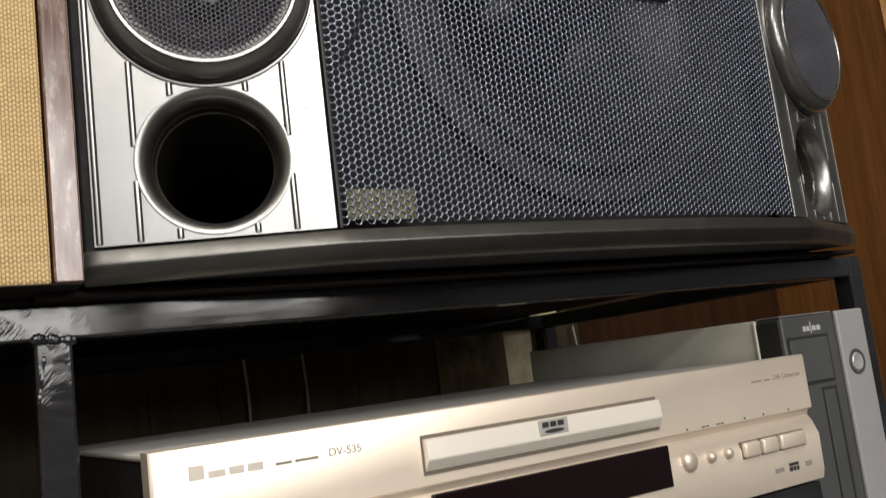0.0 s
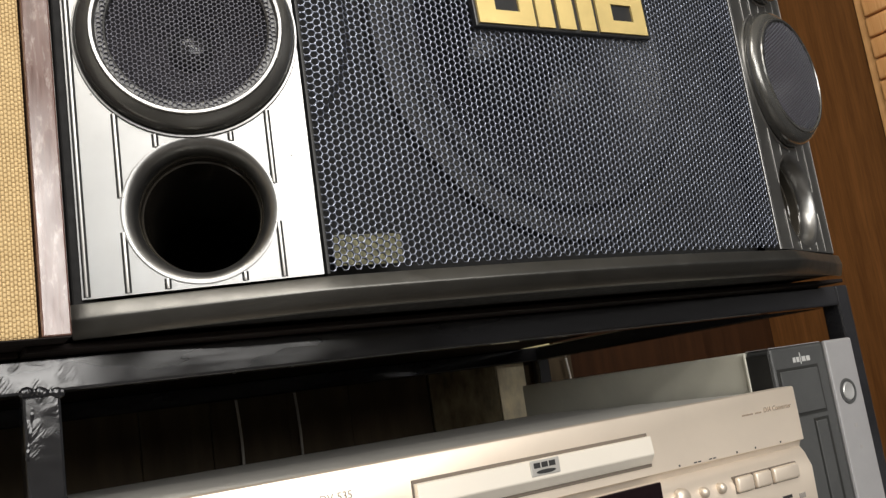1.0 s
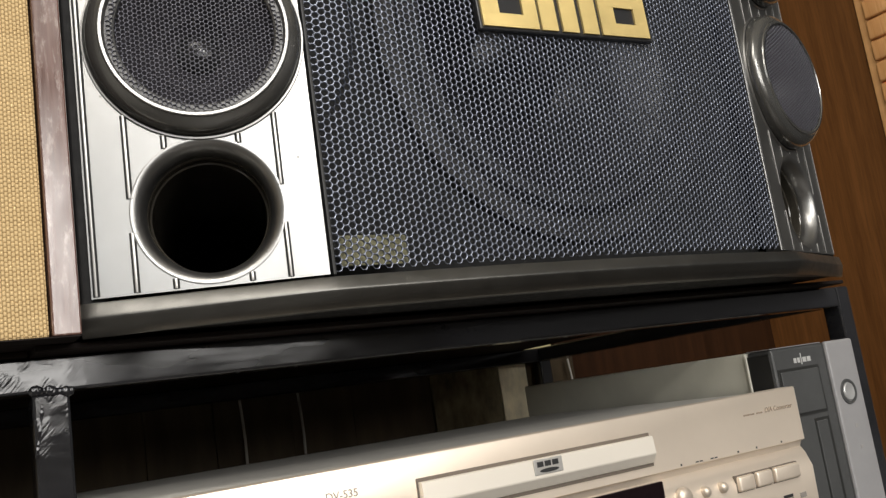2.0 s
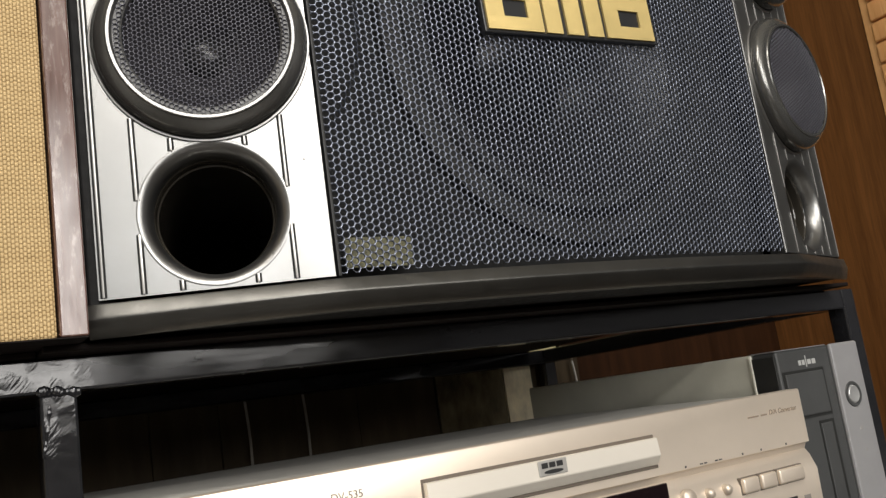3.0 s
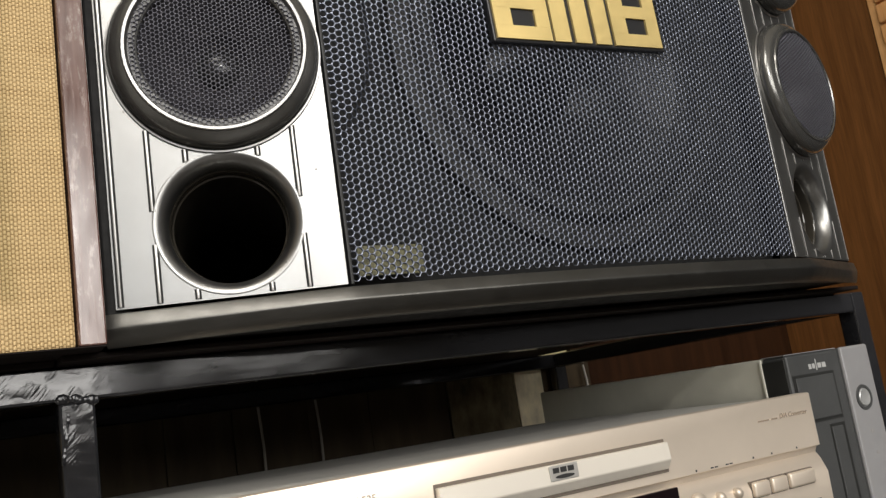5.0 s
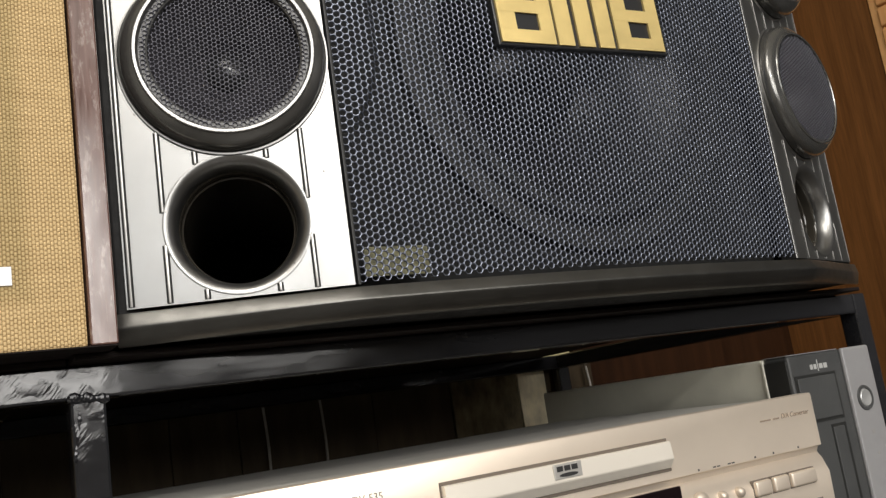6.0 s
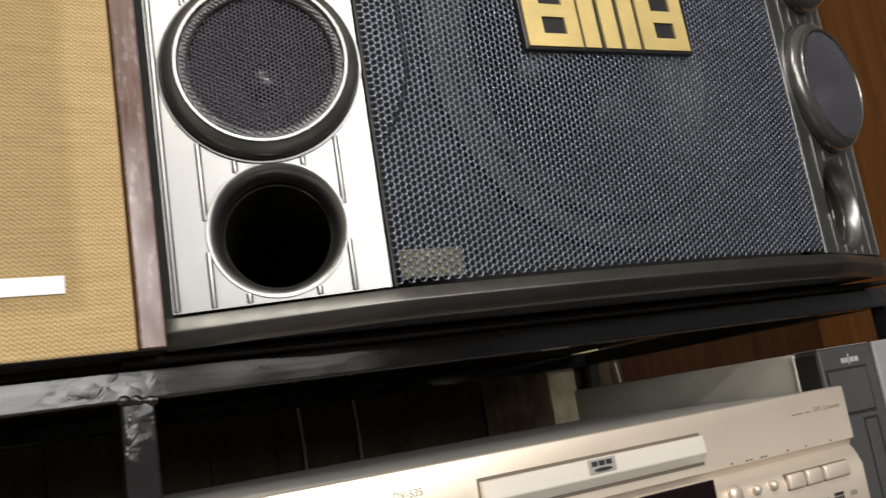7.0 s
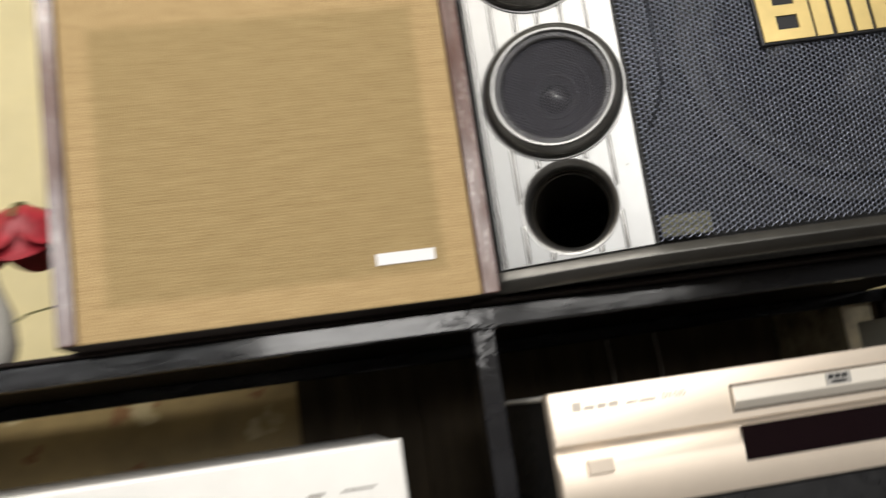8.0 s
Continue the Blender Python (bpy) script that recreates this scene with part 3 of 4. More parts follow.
def side_panel(side):
    """Angled silver side panel with two tweeters, a flared port and thin ribs."""
    # local x runs outwards from the grille, y up, z out of the panel
    turn = radians(PA if side < 0 else PB)
    c, s = math.cos(turn) * side, math.sin(turn)
    base = Vector((HG * side, 0.0, 0.0))
    ux, uz = Vector((c, s, 0)), Vector((s * side, -abs(c), 0))
    m = Matrix(((ux.x, 0, uz.x, base.x), (ux.y, 0, uz.y, base.y), (0, 1, 0, 0), (0, 0, 0, 1)))
    up, tall = (0.0, 0.0112) if side < 0 else (0.005, 0.0165)
    pc = (PW - 0.0535, 0.0535 + 0.3 * up, 0.0335)
    tws = [(PW - 0.0548, 0.1385 + up), (PW - 0.0548, 0.2505 + up)]
    bm = bmesh.new()
    plate_with_holes(bm, [(0.0006, Z0), (PW, Z0), (PW, Z1), (0.0006, Z1)], [pc] + [(x, y, 0.046) for x, y in tws], m, 0.004)
    panel = part("side_panel", bm, "silver", speaker, "champagne silver angled side panel")
    # ribs on flat black strips that stand for dark grooves, broken by the round fittings
    for x in (PW - 0.0022, PW - 0.0193, PW - 0.0362, PW - 0.0527, PW - 0.0699, PW - 0.0874):
        cuts = [(0.0, Z0 + 0.0008), (Z1 - 0.0008, 1.0)]
        for cx, cy, r in [(pc[0], pc[1], 0.0351)] + [(p, q, 0.0515) for p, q in tws]:
            if abs(x - cx) < r:
                h = math.sqrt(r * r - (x - cx) ** 2)
                cuts.append((cy - h, cy + h))
        cuts.sort()
        top = 0.0
        for a, b in cuts:
            if a - top > 0.0012 and top > 0:
                bm, groove = bmesh.new(), bmesh.new()
                rw, gw = (0.0006, 0.0015) if side < 0 else (0.0004, 0.0008)
                box(bm, x - rw, x + rw, top, a, -0.0003, 0.0011 if side < 0 else 0.0005, rw * 0.66, 2)
                box(groove, x - gw, x + gw, top, a, -0.0003, 0.0002)
                bm.transform(m)
                groove.transform(m)
                part("rib", bm, "rib", panel, smooth=True)
                part("groove", groove, "void", panel)
            top = max(top, b)
    # flared port
    pm = m @ Matrix.Translation((pc[0], pc[1], 0))
    bm = bmesh.new()
    lip = [(0.0348 - 0.0066 * math.sin(q), 0.0003 - 0.0105 * (1 - math.cos(q))) for q in (radians(9 * k) for k in range(11))]
    revolve(bm, [(0.035, 0.0002)] + lip, 64, pm)
    part("port_flare", bm, "silver", panel, "flared silver rim of the bass port", smooth=True)
    bm = bmesh.new()
    revolve(bm, [(0.0282, -0.0102), (0.0278, -0.0108), (0.0276, -0.012), (0.0275, -0.017), (0.0268, -0.0176), (0.0266, -0.05), (0.0266, -0.13)], 64, pm)
    part("port_tube", bm, "tube", panel, smooth=True)
    for tx, ty in tws:
        tm = m @ Matrix.Translation((tx, ty, 0))
        bm = bmesh.new()
        revolve(bm, [(0.0515, 0.0002), (0.0512, 0.0013), (0.0504, 0.0014), (0.0497, 0.0006)], 72, tm)
        tw = part("tweeter", bm, "ring", speaker, "round tweeter in a dark cup with a bright ring", True)
        # the cup leans inwards, towards the middle of the loudspeaker
        base_m = tm
        tm = tm @ pose(-0.0008, 0, tall - 0.0017, 0, -LEAN if side > 0 else 0, 0) @ Matrix.Translation((0, 0, -0.0112))
        bm = bmesh.new()
        rings = []
        for k in range(9):
            w = k / 8
            ring = []
            for i in range(72):
                a = 2 * math.pi * i / 72
                lo = base_m @ Vector((0.0497 * math.cos(a), 0.0497 * math.sin(a), 0.0004))
                hi = tm @ Vector((0.0434 * math.cos(a), 0.0434 * math.sin(a), 0.0112))
                p = lo.lerp(hi, w)
                n = tm.to_3x3() @ Vector((math.cos(a), math.sin(a), 0.6)).normalized()
                ring.append(bm.verts.new(p + n * (0.0022 if side < 0 else 0.0035) * math.sin(math.pi * w)))
            rings.append(ring)
        for p, q in zip(rings, rings[1:]):
            for i in range(72):
                j = (i + 1) % 72
                bm.faces.new((p[i], p[j], q[j], q[i]))
        part("cup", bm, "cup", tw, smooth=True)
        # the right ring takes the cup's darker colour for its dim reflection
        bm = bmesh.new()
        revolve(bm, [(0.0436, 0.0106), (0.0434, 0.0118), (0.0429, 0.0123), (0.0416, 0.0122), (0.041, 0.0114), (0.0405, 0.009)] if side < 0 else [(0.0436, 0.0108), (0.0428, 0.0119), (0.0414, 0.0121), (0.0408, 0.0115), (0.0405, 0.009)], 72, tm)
        part("bright_ring" if side < 0 else "shade_toned_ring", bm, "ring" if side < 0 else "cup", tw, smooth=True)
        p2 = 0.0023

        def dome(u, v, d, tm=tm):
            r = math.hypot(u, v)
            h = 0.0104 - min(1.0, max(0.0, (0.0374 - r) / 0.0012)) * 0.0036 + 0.001 * (1 - min(1.0, (r / 0.0362) ** 2))
            if side > 0:
                h = 0.0112 + 0.0042 * (1 - min(1.0, (r / 0.0405) ** 2))
            return tm @ Vector((u, v, h - d))

        vs, fs = honeycomb(hex_centres(-0.041, 0.041, -0.041, 0.041, p2, lambda u, v: math.hypot(u, v) < 0.0398), p2, p2 * 0.43, 0.0007, dome)
        raw("tweeter_mesh", vs, fs, "fine_mesh", tw, smooth=True)
        bm = bmesh.new()
        revolve(bm, [(0.041, 0.0094), (0.0374, 0.0094), (0.0366, 0.0086), (0.0364, 0.0052)], 64, tm)
        part("flange", bm, "flange", tw, "grey steel rim behind the mesh", smooth=True)
        bm = bmesh.new()
        revolve(bm, [(0.041, 0.002), (0.0375, 0.0035), (0.034, 0.001), (0.0265, -0.0068), (0.0258, -0.0062), (0.0178, -0.0135), (0.0165, -0.0128), (0.015, -0.0152), (0.011, -0.0185)], 48, tm)
        part("cone", bm, "tweeter_cone", tw, smooth=True)
        bm = bmesh.new()
        revolve(bm, [(0.0112, -0.0185), (0.0095, -0.0155), (0.005, -0.0132), (0, -0.0127)], 32, tm)
        part("dust_cap", bm, "cap", tw, smooth=True)


side_panel(-1)
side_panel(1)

# maker's badge: a thin black plate, set a little askew, with plain gold shapes
skew = Matrix.Translation((-0.0615, 0, 0.148)) @ Matrix.Rotation(radians(-2.0), 4, "Y")
gy = bulge(0.0) - 0.0022
bm = bmesh.new()
box(bm, -0.002, 0.128, gy, gy + 0.004, -0.0019, 0.054, 0.0008)
bm.transform(skew)
badge = part("badge", bm, "plate_black", speaker, "black badge plate with three raised gold shapes")
slotted = [(0, 0.0385, 0, 0.008), (0, 0.012, 0.0078, 0.0187), (0.0285, 0.0385, 0.0078, 0.0187), (0, 0.0385, 0.0185, 0.0265), (0, 0.012, 0.0263, 0.0372), (0.0285, 0.0385, 0.0263, 0.0372), (0, 0.0385, 0.037, 0.051)]
upright = [(0, 0.0118, 0, 0.051), (0.0155, 0.0275, 0, 0.051), (0.0312, 0.043, 0, 0.051)]
for x0, pieces in ((0.0, slotted), (0.0405, upright), (0.0865, slotted)):
    bm = bmesh.new()
    for p, q, c, d in pieces:
        box(bm, x0 + p, x0 + q, gy - 0.0013, gy + 0.0005, c, d)
    bmesh.ops.remove_doubles(bm, verts=bm.verts[:], dist=0.00001)
    bm.transform(skew)
    part("gold_shape", bm, "gold", badge)

# ---- old loudspeaker with tan cloth ----
old = thing("vintage_loudspeaker", "old walnut loudspeaker with tan woven cloth front", "loudspeaker", (0.0075, -0.0425, 1.003))
W, H = 0.2875, 0.3
for a, b in ((-0.0115, 0.0), (-W, -W + 0.0115)):
    boxed("side_board", (a, b, 0.0, 0.24, 0.0006, H), "walnut", old, 0.0008, "scuffed walnut side board")
boxed("top_board", (-W + 0.0117, -0.0117, 0.001, 0.24, H - 0.0145, H), "walnut", old, 0.0008)
# thin dark sheet closes the bottom and gives the underside its shade
boxed("underside_shade_sheet", (-W + 0.0004, -0.0004, 0.0006, 0.236, 0.0, 0.0005), "board", old)
boxed("back_panel", (-W + 0.0117, -0.0117, 0.225, 0.239, 0.0042, H - 0.015), "back_dark", old)
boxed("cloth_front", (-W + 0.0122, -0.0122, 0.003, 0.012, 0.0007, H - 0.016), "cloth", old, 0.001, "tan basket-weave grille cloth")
lab = boxed("paper_label", (-0.0805, -0.0405, 0.0022, 0.0029, 0.0288, 0.0368), "label_white", old, 0.0, "small white paper label")

# ---- disc player ----
dvd = thing("disc_player", "champagne gold disc player with a dark display window", "disc player", (0.025, -0.0514, 0.85))
DW, DH, DD = 0.42, 0.0813, 0.27
prof = [(0.012, 0.001), (0.0, 0.002), (-0.0015, 0.008), (-0.002, 0.03), (0.0015, 0.0385), (0.0045, 0.0425), (0.003, 0.0458), (0.0, 0.047), (0.0, 0.0803), (0.0004, 0.081), (0.0012, 0.0813), (0.012, 0.0813)]
bm = bmesh.new()
ends = []
for x in (0.0, 0.0015, DW - 0.0015, DW):
    k = 0.0012 if x in (0.0, DW) else 0
    ends.append([bm.verts.new((x, y + k, z)) for y, z in prof])
for a, b in zip(ends, ends[1:]):
    for i in range(len(prof)):
        bm.faces.new([a[i], a[(i + 1) % len(prof)], b[(i + 1) % len(prof)], b[i]])
bm.faces.new(ends[0])
bm.faces.new(ends[-1])
part("fascia", bm, "champagne", dvd, "champagne gold metal front", smooth=True)
boxed("cover", (0.003, DW - 0.003, 0.0122, DD, 0.0765, 0.0795), "cover", dvd, 0.0012, "grey-beige metal cover")
# black body stands for the shaded sides of the cover
boxed("chassis", (0.0042, DW - 0.0042, 0.0122, DD - 0.001, 0.004, 0.0763), "amp_black", dvd, 0.0006, "metal chassis, black for the shade on its sides")
for fx in (0.03, DW - 0.03):
    for fy in (0.03, DD - 0.03):
        bm = bmesh.new()
        revolve(bm, [(0, 0.0), (0.011, 0.0), (0.0115, 0.001), (0.0115, 0.004), (0, 0.004)], 24, Matrix.Translation((fx, fy, 0)))
        part("foot", bm, "rubber", dvd, smooth=True)
# tray with its recess
tray = boxed("tray_recess", (0.1254, 0.281, -0.0006, 0.001, 0.0515, 0.0703), "recess_shade", dvd, 0.0003)
bm = bmesh.new()
sec = [(0.0, 0.0533), (-0.0008, 0.0533), (-0.0014, 0.0536), (-0.0047, 0.0583), (-0.0049, 0.0591), (-0.0041, 0.0679), (-0.0036, 0.0685), (0.0, 0.0685)]
for x in (0.1262, 0.2802):
    [bm.verts.new((x, y, z)) for y, z in sec]
bm.verts.ensure_lookup_table()
k = len(sec)
for i in range(k):
    j = (i + 1) % k
    bm.faces.new([bm.verts[q] for q in (i, j, k + j, k + i)])
bm.faces.new(bm.verts[:k])
bm.faces.new(bm.verts[k:])
part("disc_tray", bm, "tray", dvd, "pale champagne disc tray")
mark = boxed("disc_mark", (0.1928, 0.2118, -0.0053, -0.0046, 0.0603, 0.0682), "plate_silver", dvd, 0.0004, "small pale plate with a dark mark")
bm = bmesh.new()
for a in (0.1948, 0.1998, 0.2048):
    box(bm, a, a + 0.004, -0.0056, -0.0052, 0.0643, 0.067)
revolve(bm, [(0.0, 0.0), (0.0065, 0.0)], 24, Matrix.LocRotScale((0.2023, -0.0055, 0.0622), Euler((radians(90), 0, 0)), (1, 0.16, 1)))
part("dark_mark", bm, "print_dark", mark)
boxed("display_window", (0.1275, 0.2832, -0.0028, 0.0, 0.0195, 0.0425), "display", dvd, 0.0006, "smoked black display window")
bm = bmesh.new()
box(bm, 0.0185, 0.0362, -0.0045, 0.0, 0.0262, 0.036, 0.001)
part("power_button", bm, "champagne", dvd)
for x, r in ((0.2985, 0.0058), (0.3163, 0.0033), (0.3312, 0.0033)):
    bm = bmesh.new()
    revolve(bm, [(r, 0.0), (r, 0.002), (r * 0.92, 0.0032), (r * 0.7, 0.0042), (r * 0.4, 0.0047), (0, 0.0049)], 32, Matrix(((1, 0, 0, x), (0, 0, -1, -0.0005), (0, 1, 0, 0.0307), (0, 0, 0, 1))))
    part("round_button", bm, "pearl", dvd, smooth=True)
for a, b in ((0.344, 0.3585), (0.3608, 0.3753), (0.3778, 0.4022)):
    boxed("button_gap", (a - 0.0006, b + 0.0006, -0.0024, 0.0, 0.0249, 0.0351), "recess_shade", dvd, 0.0004)
    bm = bmesh.new()
    box(bm, a, b, -0.0048, 0.0, 0.0255, 0.0345, 0.0014, 3)
    part("square_button", bm, "champagne", dvd, smooth=True)


def bars(parent, y, spans, mat, name="print_bar"):
    """Writing that cannot be read, or makers' names, as plain bars: (x0, x1, z0, z1)."""
    for a, b, c, d in spans:
        boxed(name, (a, b, y - 0.0002, y + 0.0004, c, d), mat, parent)


bars(dvd, 0.0, [(0.0155, 0.022, 0.0675, 0.0735), (0.0235, 0.031, 0.0675, 0.0705), (0.0325, 0.039, 0.0675, 0.071), (0.0405, 0.0475, 0.0675, 0.071)], "print_soft")
bars(dvd, 0.0, [(0.053, 0.0605, 0.068, 0.0693), (0.062, 0.073, 0.068, 0.0693)], "print")
bars(dvd, 0.0, [(0.364 + i * 0.0125, 0.364 + i * 0.0125 + w, 0.0684, 0.0693) for i, w in enumerate((0.0105, 0.006))], "print_brown")
bars(dvd, 0.0, [(0.3022, 0.3034, 0.0478, 0.049), (0.315, 0.3175, 0.0478, 0.0485), (0.3185, 0.321, 0.0478, 0.0485), (0.328, 0.3305, 0.0478, 0.0485), (0.3315, 0.334, 0.0478, 0.0485), (0.3525, 0.3537, 0.0478, 0.049), (0.37, 0.3711, 0.0478, 0.049), (0.3945, 0.3956, 0.0478, 0.049)], "print_dark")
bars(dvd, -0.0018, [(0.371, 0.379, 0.0122, 0.0148), (0.4005, 0.4065, 0.0122, 0.0152)], "print")
bars(dvd, -0.0018, [(0.3845, 0.3935, 0.0143, 0.0162), (0.3845, 0.3875, 0.0112, 0.0138), (0.3885, 0.3905, 0.0112, 0.0138), (0.3915, 0.3935, 0.0112, 0.0138)], "print_dark")


def lettering(words, size, mat, parent, x, y, z, shear=0.0):
    """Flat printed words, read from the front."""
    cu = bpy.data.curves.new("lettering", "FONT")
    cu.body, cu.size, cu.extrude, cu.shear = words, size, 0.0001, shear
    tmp = new("lettering_source", cu)
    dg = bpy.context.evaluated_depsgraph_get()
    me = bpy.data.meshes.new_from_object(tmp.evaluated_get(dg))
    bpy.data.objects.remove(tmp)
    me.materials.clear()
    me.materials.append(M[mat])
    ob = new("lettering", me)
    ob.parent = parent
    ob.matrix_local = pose(x, y, z, 90, 0, 0)


lettering("DV-535", 0.0052, "print", dvd, 0.078, -0.0002, 0.068)
lettering("D/A Converter", 0.0044, "print_brown", dvd, 0.3845, -0.0002, 0.0683, 0.25)

# ---- black amplifier under the disc player ----
amp2 = thing("power_amplifier", "plain black amplifier under the disc player", "amplifier", (0.03, -0.045, 0.62))
boxed("case", (0.0, 0.41, 0.004, 0.3, 0.008, 0.23), "amp_black", amp2, 0.002)
boxed("front_panel", (-0.004, 0.414, -0.003, 0.0038, 0.008, 0.2297), "amp_black", amp2, 0.001)
bm = bmesh.new()
revolve(bm, [(0.008, 0), (0.0078, 0.014), (0.007, 0.015), (0, 0.0152)], 32, Matrix(((1, 0, 0, 0.395), (0, 0, -1, -0.003), (0, 1, 0, 0.212), (0, 0, 0, 1))))
part("knob", bm, "chrome", amp2, smooth=True)
for fx in (0.04, 0.37):
    for fy in (0.03, 0.27):
        boxed("foot", (fx - 0.012, fx + 0.012, fy - 0.012, fy + 0.012, 0.0, 0.008), "rubber", amp2, 0.001)

# ---- desktop computer ----
pc = thing("desktop_computer", "slim dark grey and silver tower computer standing upright", "computer", (0.449, -0.034, 0.62))
PH = 0.337
boxed("case", (0.0, 0.091, 0.0205, 0.284, 0.003, PH), "pc_side", pc, 0.0015, "grey-green painted steel case")
boxed("bezel", (0.0008, 0.091, 0.0, 0.0203, 0.003, PH), "pc_dark", pc, 0.002, "dark grey front bezel")
boxed("bezel_side", (-0.0006, 0.0007, 0.001, 0.0195, 0.01, PH - 0.003), "pc_black", pc, 0.0003)
# thin pale strip drawn as the highlight on the case's front edge
boxed("case_edge_highlight", (-0.0014, 0.0, 0.0196, 0.0216, 0.006, PH - 0.002), "pc_side", pc, 0.0005, "pale strip for the highlight along the case edge")
# another pale strip, drawn as the bezel's lit top edge
boxed("bezel_top_highlight", (0.0008, 0.0582, 0.0006, 0.0203, PH + 0.0001, PH + 0.0007), "pc_light", pc, 0.0002, "pale strip for the highlight on the bezel's top edge")
boxed("silver_strip", (0.0585, 0.0908, -0.003, 0.0005, 0.003, PH + 0.0005), "pc_light", pc, 0.0015, "light silver strip with the power button")
boxed("drive_door", (0.006, 0.0475, -0.0012, 0.0, PH - 0.046, PH - 0.0165), "pc_dark", pc, 0.0006)
boxed("drive_slot", (0.004, 0.0495, -0.0003, 0.0004, PH - 0.048, PH - 0.0145), "pc_black", pc)
boxed("vertical_panel", (0.0335, 0.0458, -0.0012, 0.0, 0.02, PH - 0.053), "pc_dark", pc, 0.0006)
boxed("vertical_slot", (0.0327, 0.0492, -0.0003, 0.0004, 0.018, PH - 0.051), "pc_black", pc)
button = Matrix(((1, 0, 0, 0.0735), (0, 0, -1, -0.003), (0, 1, 0, PH - 0.0372), (0, 0, 0, 1)))
bm = bmesh.new()
revolve(bm, [(0.0092, 0.0001), (0.0088, 0.0008), (0.007, 0.0007), (0.0066, -0.0005)], 40, button)
pb = part("power_button_ring", bm, "pc_dark", pc, smooth=True)
bm = bmesh.new()
revolve(bm, [(0.0064, 0.0), (0.0063, 0.0008), (0.0056, 0.0012), (0.004, 0.0008), (0, 0.0005)], 40, button)
part("power_button", bm, "button_silver", pb, smooth=True)
bars(pc, 0.0, [(0.0235, 0.0265, PH - 0.0115, PH - 0.008), (0.0275, 0.0305, PH - 0.0115, PH - 0.008), (0.0315, 0.0325, PH - 0.013, PH - 0.005), (0.0335, 0.0375, PH - 0.0115, PH - 0.008), (0.0385, 0.0425, PH - 0.0115, PH - 0.008)], "print_pale")
bars(pc, -0.003, [(0.073, 0.0765, PH - 0.063, PH - 0.06), (0.074, 0.0765, PH - 0.078, PH - 0.0755)], "indicator_grey", "indicator")

# ---- pale amplifier in the other bay, on a black one ----
amp = thing("mixing_amplifier", "cream white amplifier with a thin printed line", "amplifier", (-0.495, -0.078, 0.82))
boxed("fascia", (0.0, 0.42, 0.0, 0.01, 0.006, 0.098), "amp_white", amp, 0.0015)
boxed("cover", (0.003, 0.417, 0.0102, 0.3, 0.006, 0.0965), "amp_white", amp, 0.001)
for fx in (0.04, 0.38):
    for fy in (0.04, 0.27):
        boxed("foot", (fx - 0.012, fx + 0.012, fy - 0.012, fy + 0.012, 0.0, 0.006), "rubber", amp, 0.001)
bars(amp, 0.0, [(0.381, 0.401, 0.0722, 0.0735), (0.36, 0.37, 0.0715, 0.0735)], "print")
base = thing("black_cabinet", "plain black equipment box under the pale amplifier", "amplifier", (-0.5, -0.06, 0.62))
boxed("case", (0.0, 0.43, 0.0, 0.32, 0.0, 0.2), "amp_black", base, 0.002)

# ---- two pale cables in front of the back board ----
for x0, lean in ((0.2245, -0.001), (0.2855, -0.002), (0.643, 0.0)):
    bm = bmesh.new()
    pts = [Vector((x0 + lean * k / 10 + 0.0012 * math.sin(0.7 * k), 0.412 - 0.003 * math.sin(k * 0.6), 0.9835 - 0.02 * k)) for k in range(14)]
    rings = [[bm.verts.new(p + Vector((0.0014 * math.cos(a), 0.0014 * math.sin(a), 0))) for a in (i * math.pi / 4 for i in range(8))] for p in pts]
    for a, b in zip(rings, rings[1:]):
        for i in range(8):
            bm.faces.new((a[i], a[(i + 1) % 8], b[(i + 1) % 8], b[i]))
    tagged(part("cable", bm, "cable_grey", None, "", True), "thin grey cable hanging before the dark back board", "cable", "hanging cables")

# ---- vase with a rose beside the old loudspeaker ----
vase = thing("vase", "pale grey ceramic vase on the shelf", "vase", (-0.375, 0.1, 1.003))
bm = bmesh.new()
revolve(bm, [(0, 0.0), (0.018, 0.0), (0.021, 0.004), (0.026, 0.025), (0.024, 0.05), (0.014, 0.075), (0.012, 0.085), (0.0105, 0.085), (0.0125, 0.07), (0.022, 0.045), (0, 0.01)], 40)
part("body", bm, "ceramic", vase, smooth=True)
rose = thing("rose", "dark red artificial rose drooping from the vase", "flower", (-0.343, 0.1, 1.124))
rnd = random.Random(9)


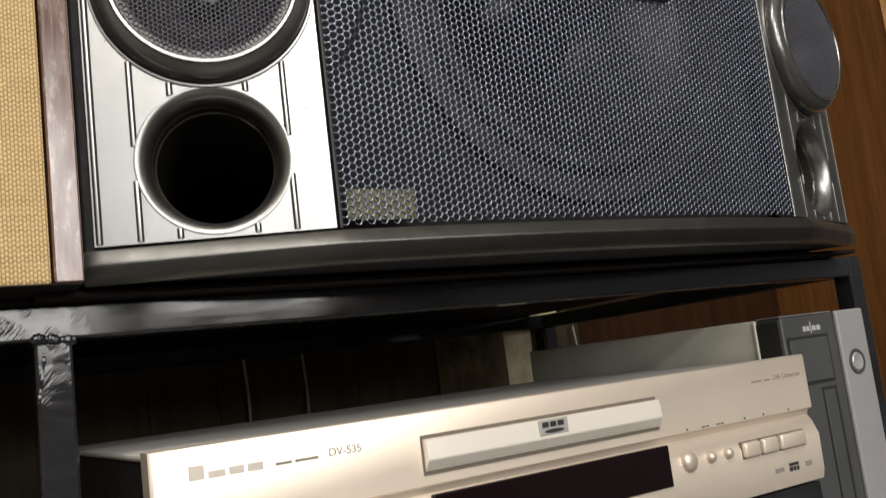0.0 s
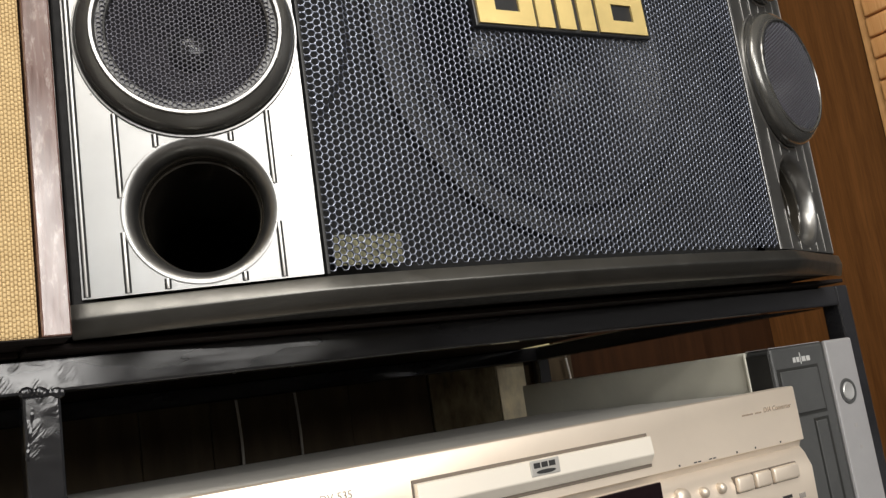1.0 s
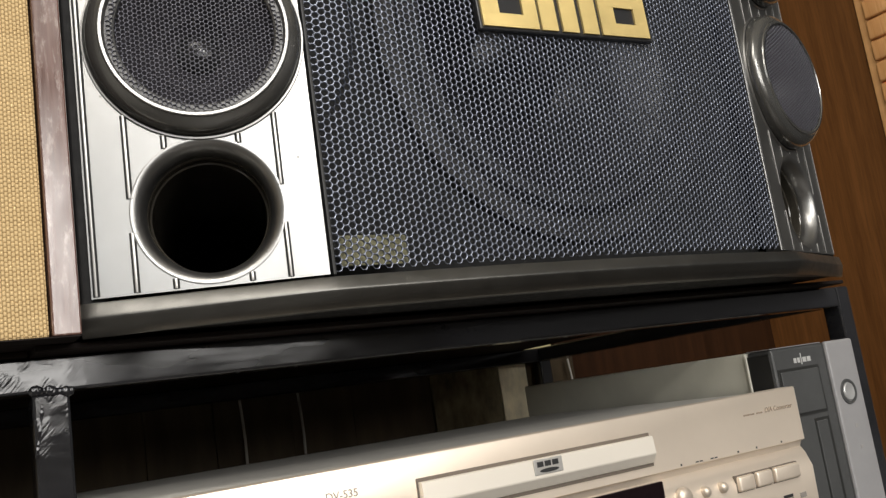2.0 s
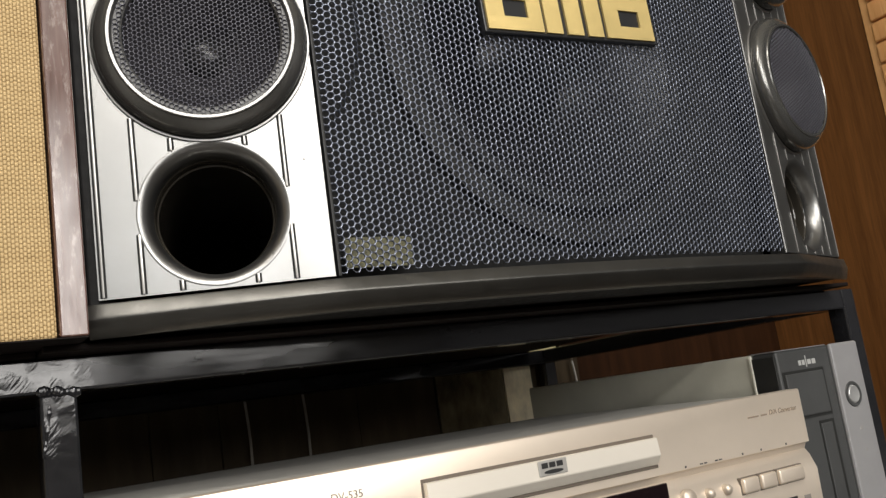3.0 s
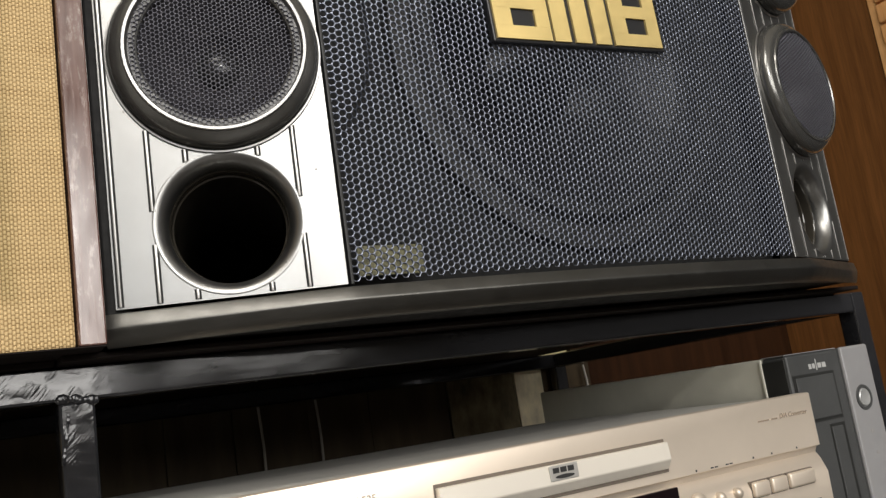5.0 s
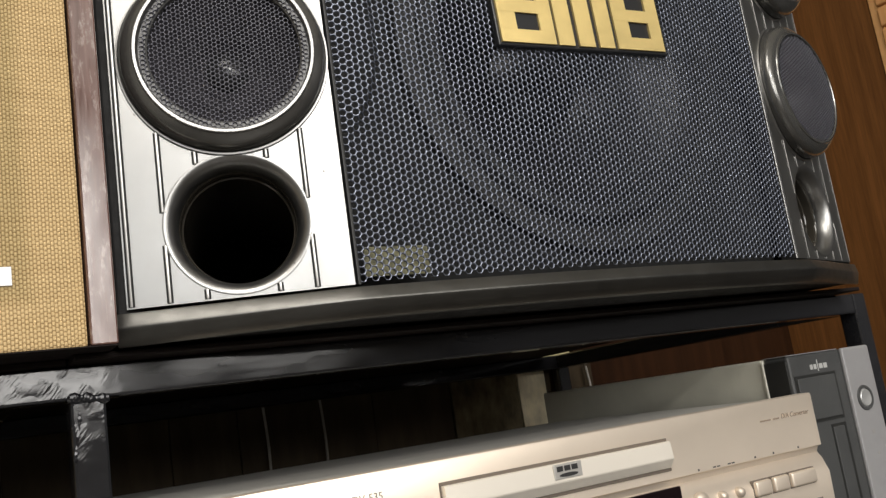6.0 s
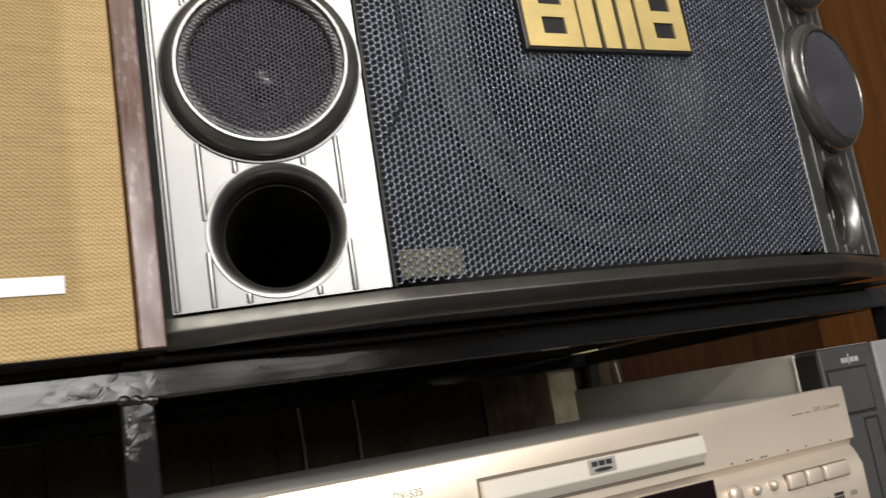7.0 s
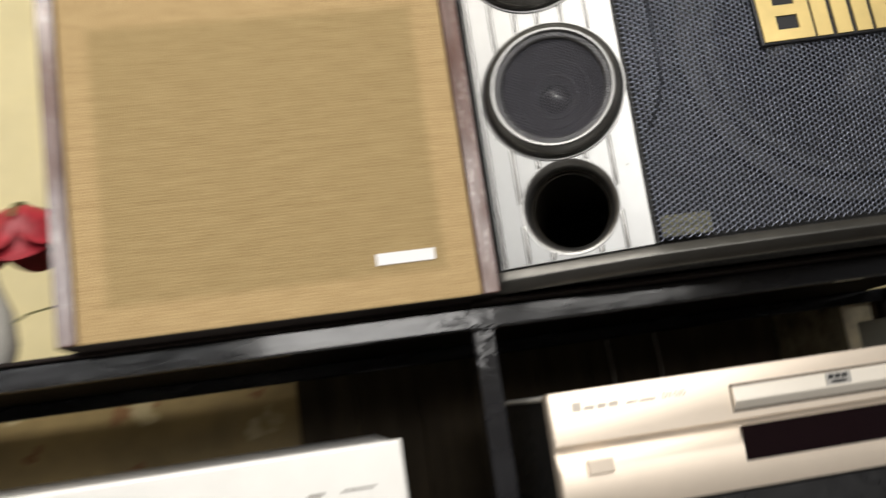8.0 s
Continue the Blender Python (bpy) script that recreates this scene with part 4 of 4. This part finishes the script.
def petal(turn, wide, reach, drop, curl):
    """One petal of the drooping flower: out from the calyx, down, and curled outwards at its rim."""
    n = 10
    verts = []
    for a in range(n + 1):
        for b in range(n + 1):
            u, v = a / n * 2 - 1, b / n
            ang = turn + wide * u * (0.45 + 0.55 * math.sin(math.pi * min(1.0, 0.15 + 0.62 * v)))
            rim = max(0.0, v - 0.78) / 0.22
            out = 0.003 + reach * (1 - (1 - v) ** 2.6) + curl * rim ** 1.4 - 0.0022 * u * u + 0.0008 * math.sin(5 * ang + 6 * v)
            low = 0.0145 - drop * v ** 1.5 * (1 - 0.2 * u * u) + 0.35 * curl * rim ** 3 + 0.001 * math.sin(3.1 * ang + turn) * v
            verts.append((0.004 + math.cos(ang) * out, math.sin(ang) * out, low))
    faces = [(a * (n + 1) + b, a * (n + 1) + b + 1, (a + 1) * (n + 1) + b + 1, (a + 1) * (n + 1) + b) for a in range(n) for b in range(n)]
    raw("petal", verts, faces, "red_petal", rose, smooth=True)


for k in range(4):
    petal(-1.5 + k * 1.57, 0.95, 0.021, 0.051 + 0.004 * rnd.random(), 0.007)
for k in range(5):
    petal(-0.9 + k * 1.257, 0.66, 0.0275 + 0.002 * (k % 2), 0.041 + 0.006 * rnd.random(), 0.004)


def stalk(name, pts, r, parent):
    bm = bmesh.new()
    rings = [[bm.verts.new(Vector(p) + Vector((r * math.cos(a), r * math.sin(a) * 0.7, r * math.sin(a)))) for a in (i * math.pi / 3 for i in range(6))] for p in pts]
    for a, b in zip(rings, rings[1:]):
        for i in range(6):
            bm.faces.new((a[i], a[(i + 1) % 6], b[(i + 1) % 6], b[i]))
    return part(name, bm, "stem", parent, smooth=True)


stalk("sepal", [(0.004, -0.0285, 0.001), (0.004, -0.02, 0.0105), (0.004, -0.008, 0.0148), (0.004, 0.0, 0.0165)], 0.0024, rose)
stalk("sepal", [(0.016, -0.006, 0.0085), (0.01, -0.003, 0.013), (0.004, 0.0, 0.016)], 0.0016, rose)
stalk("stem", [(0.004, 0.0, 0.013), (0.002, 0.012, 0.016), (-0.01, 0.022, 0.012), (-0.026, 0.014, -0.01), (-0.033, 0.002, -0.04), (-0.032, 0, -0.1)], 0.0016, rose)
stalk("twig", [(-0.03, -0.002, -0.09), (-0.012, -0.003, -0.082), (0.004, -0.004, -0.074), (0.022, -0.005, -0.071), (0.04, -0.006, -0.073)], 0.0012, rose)
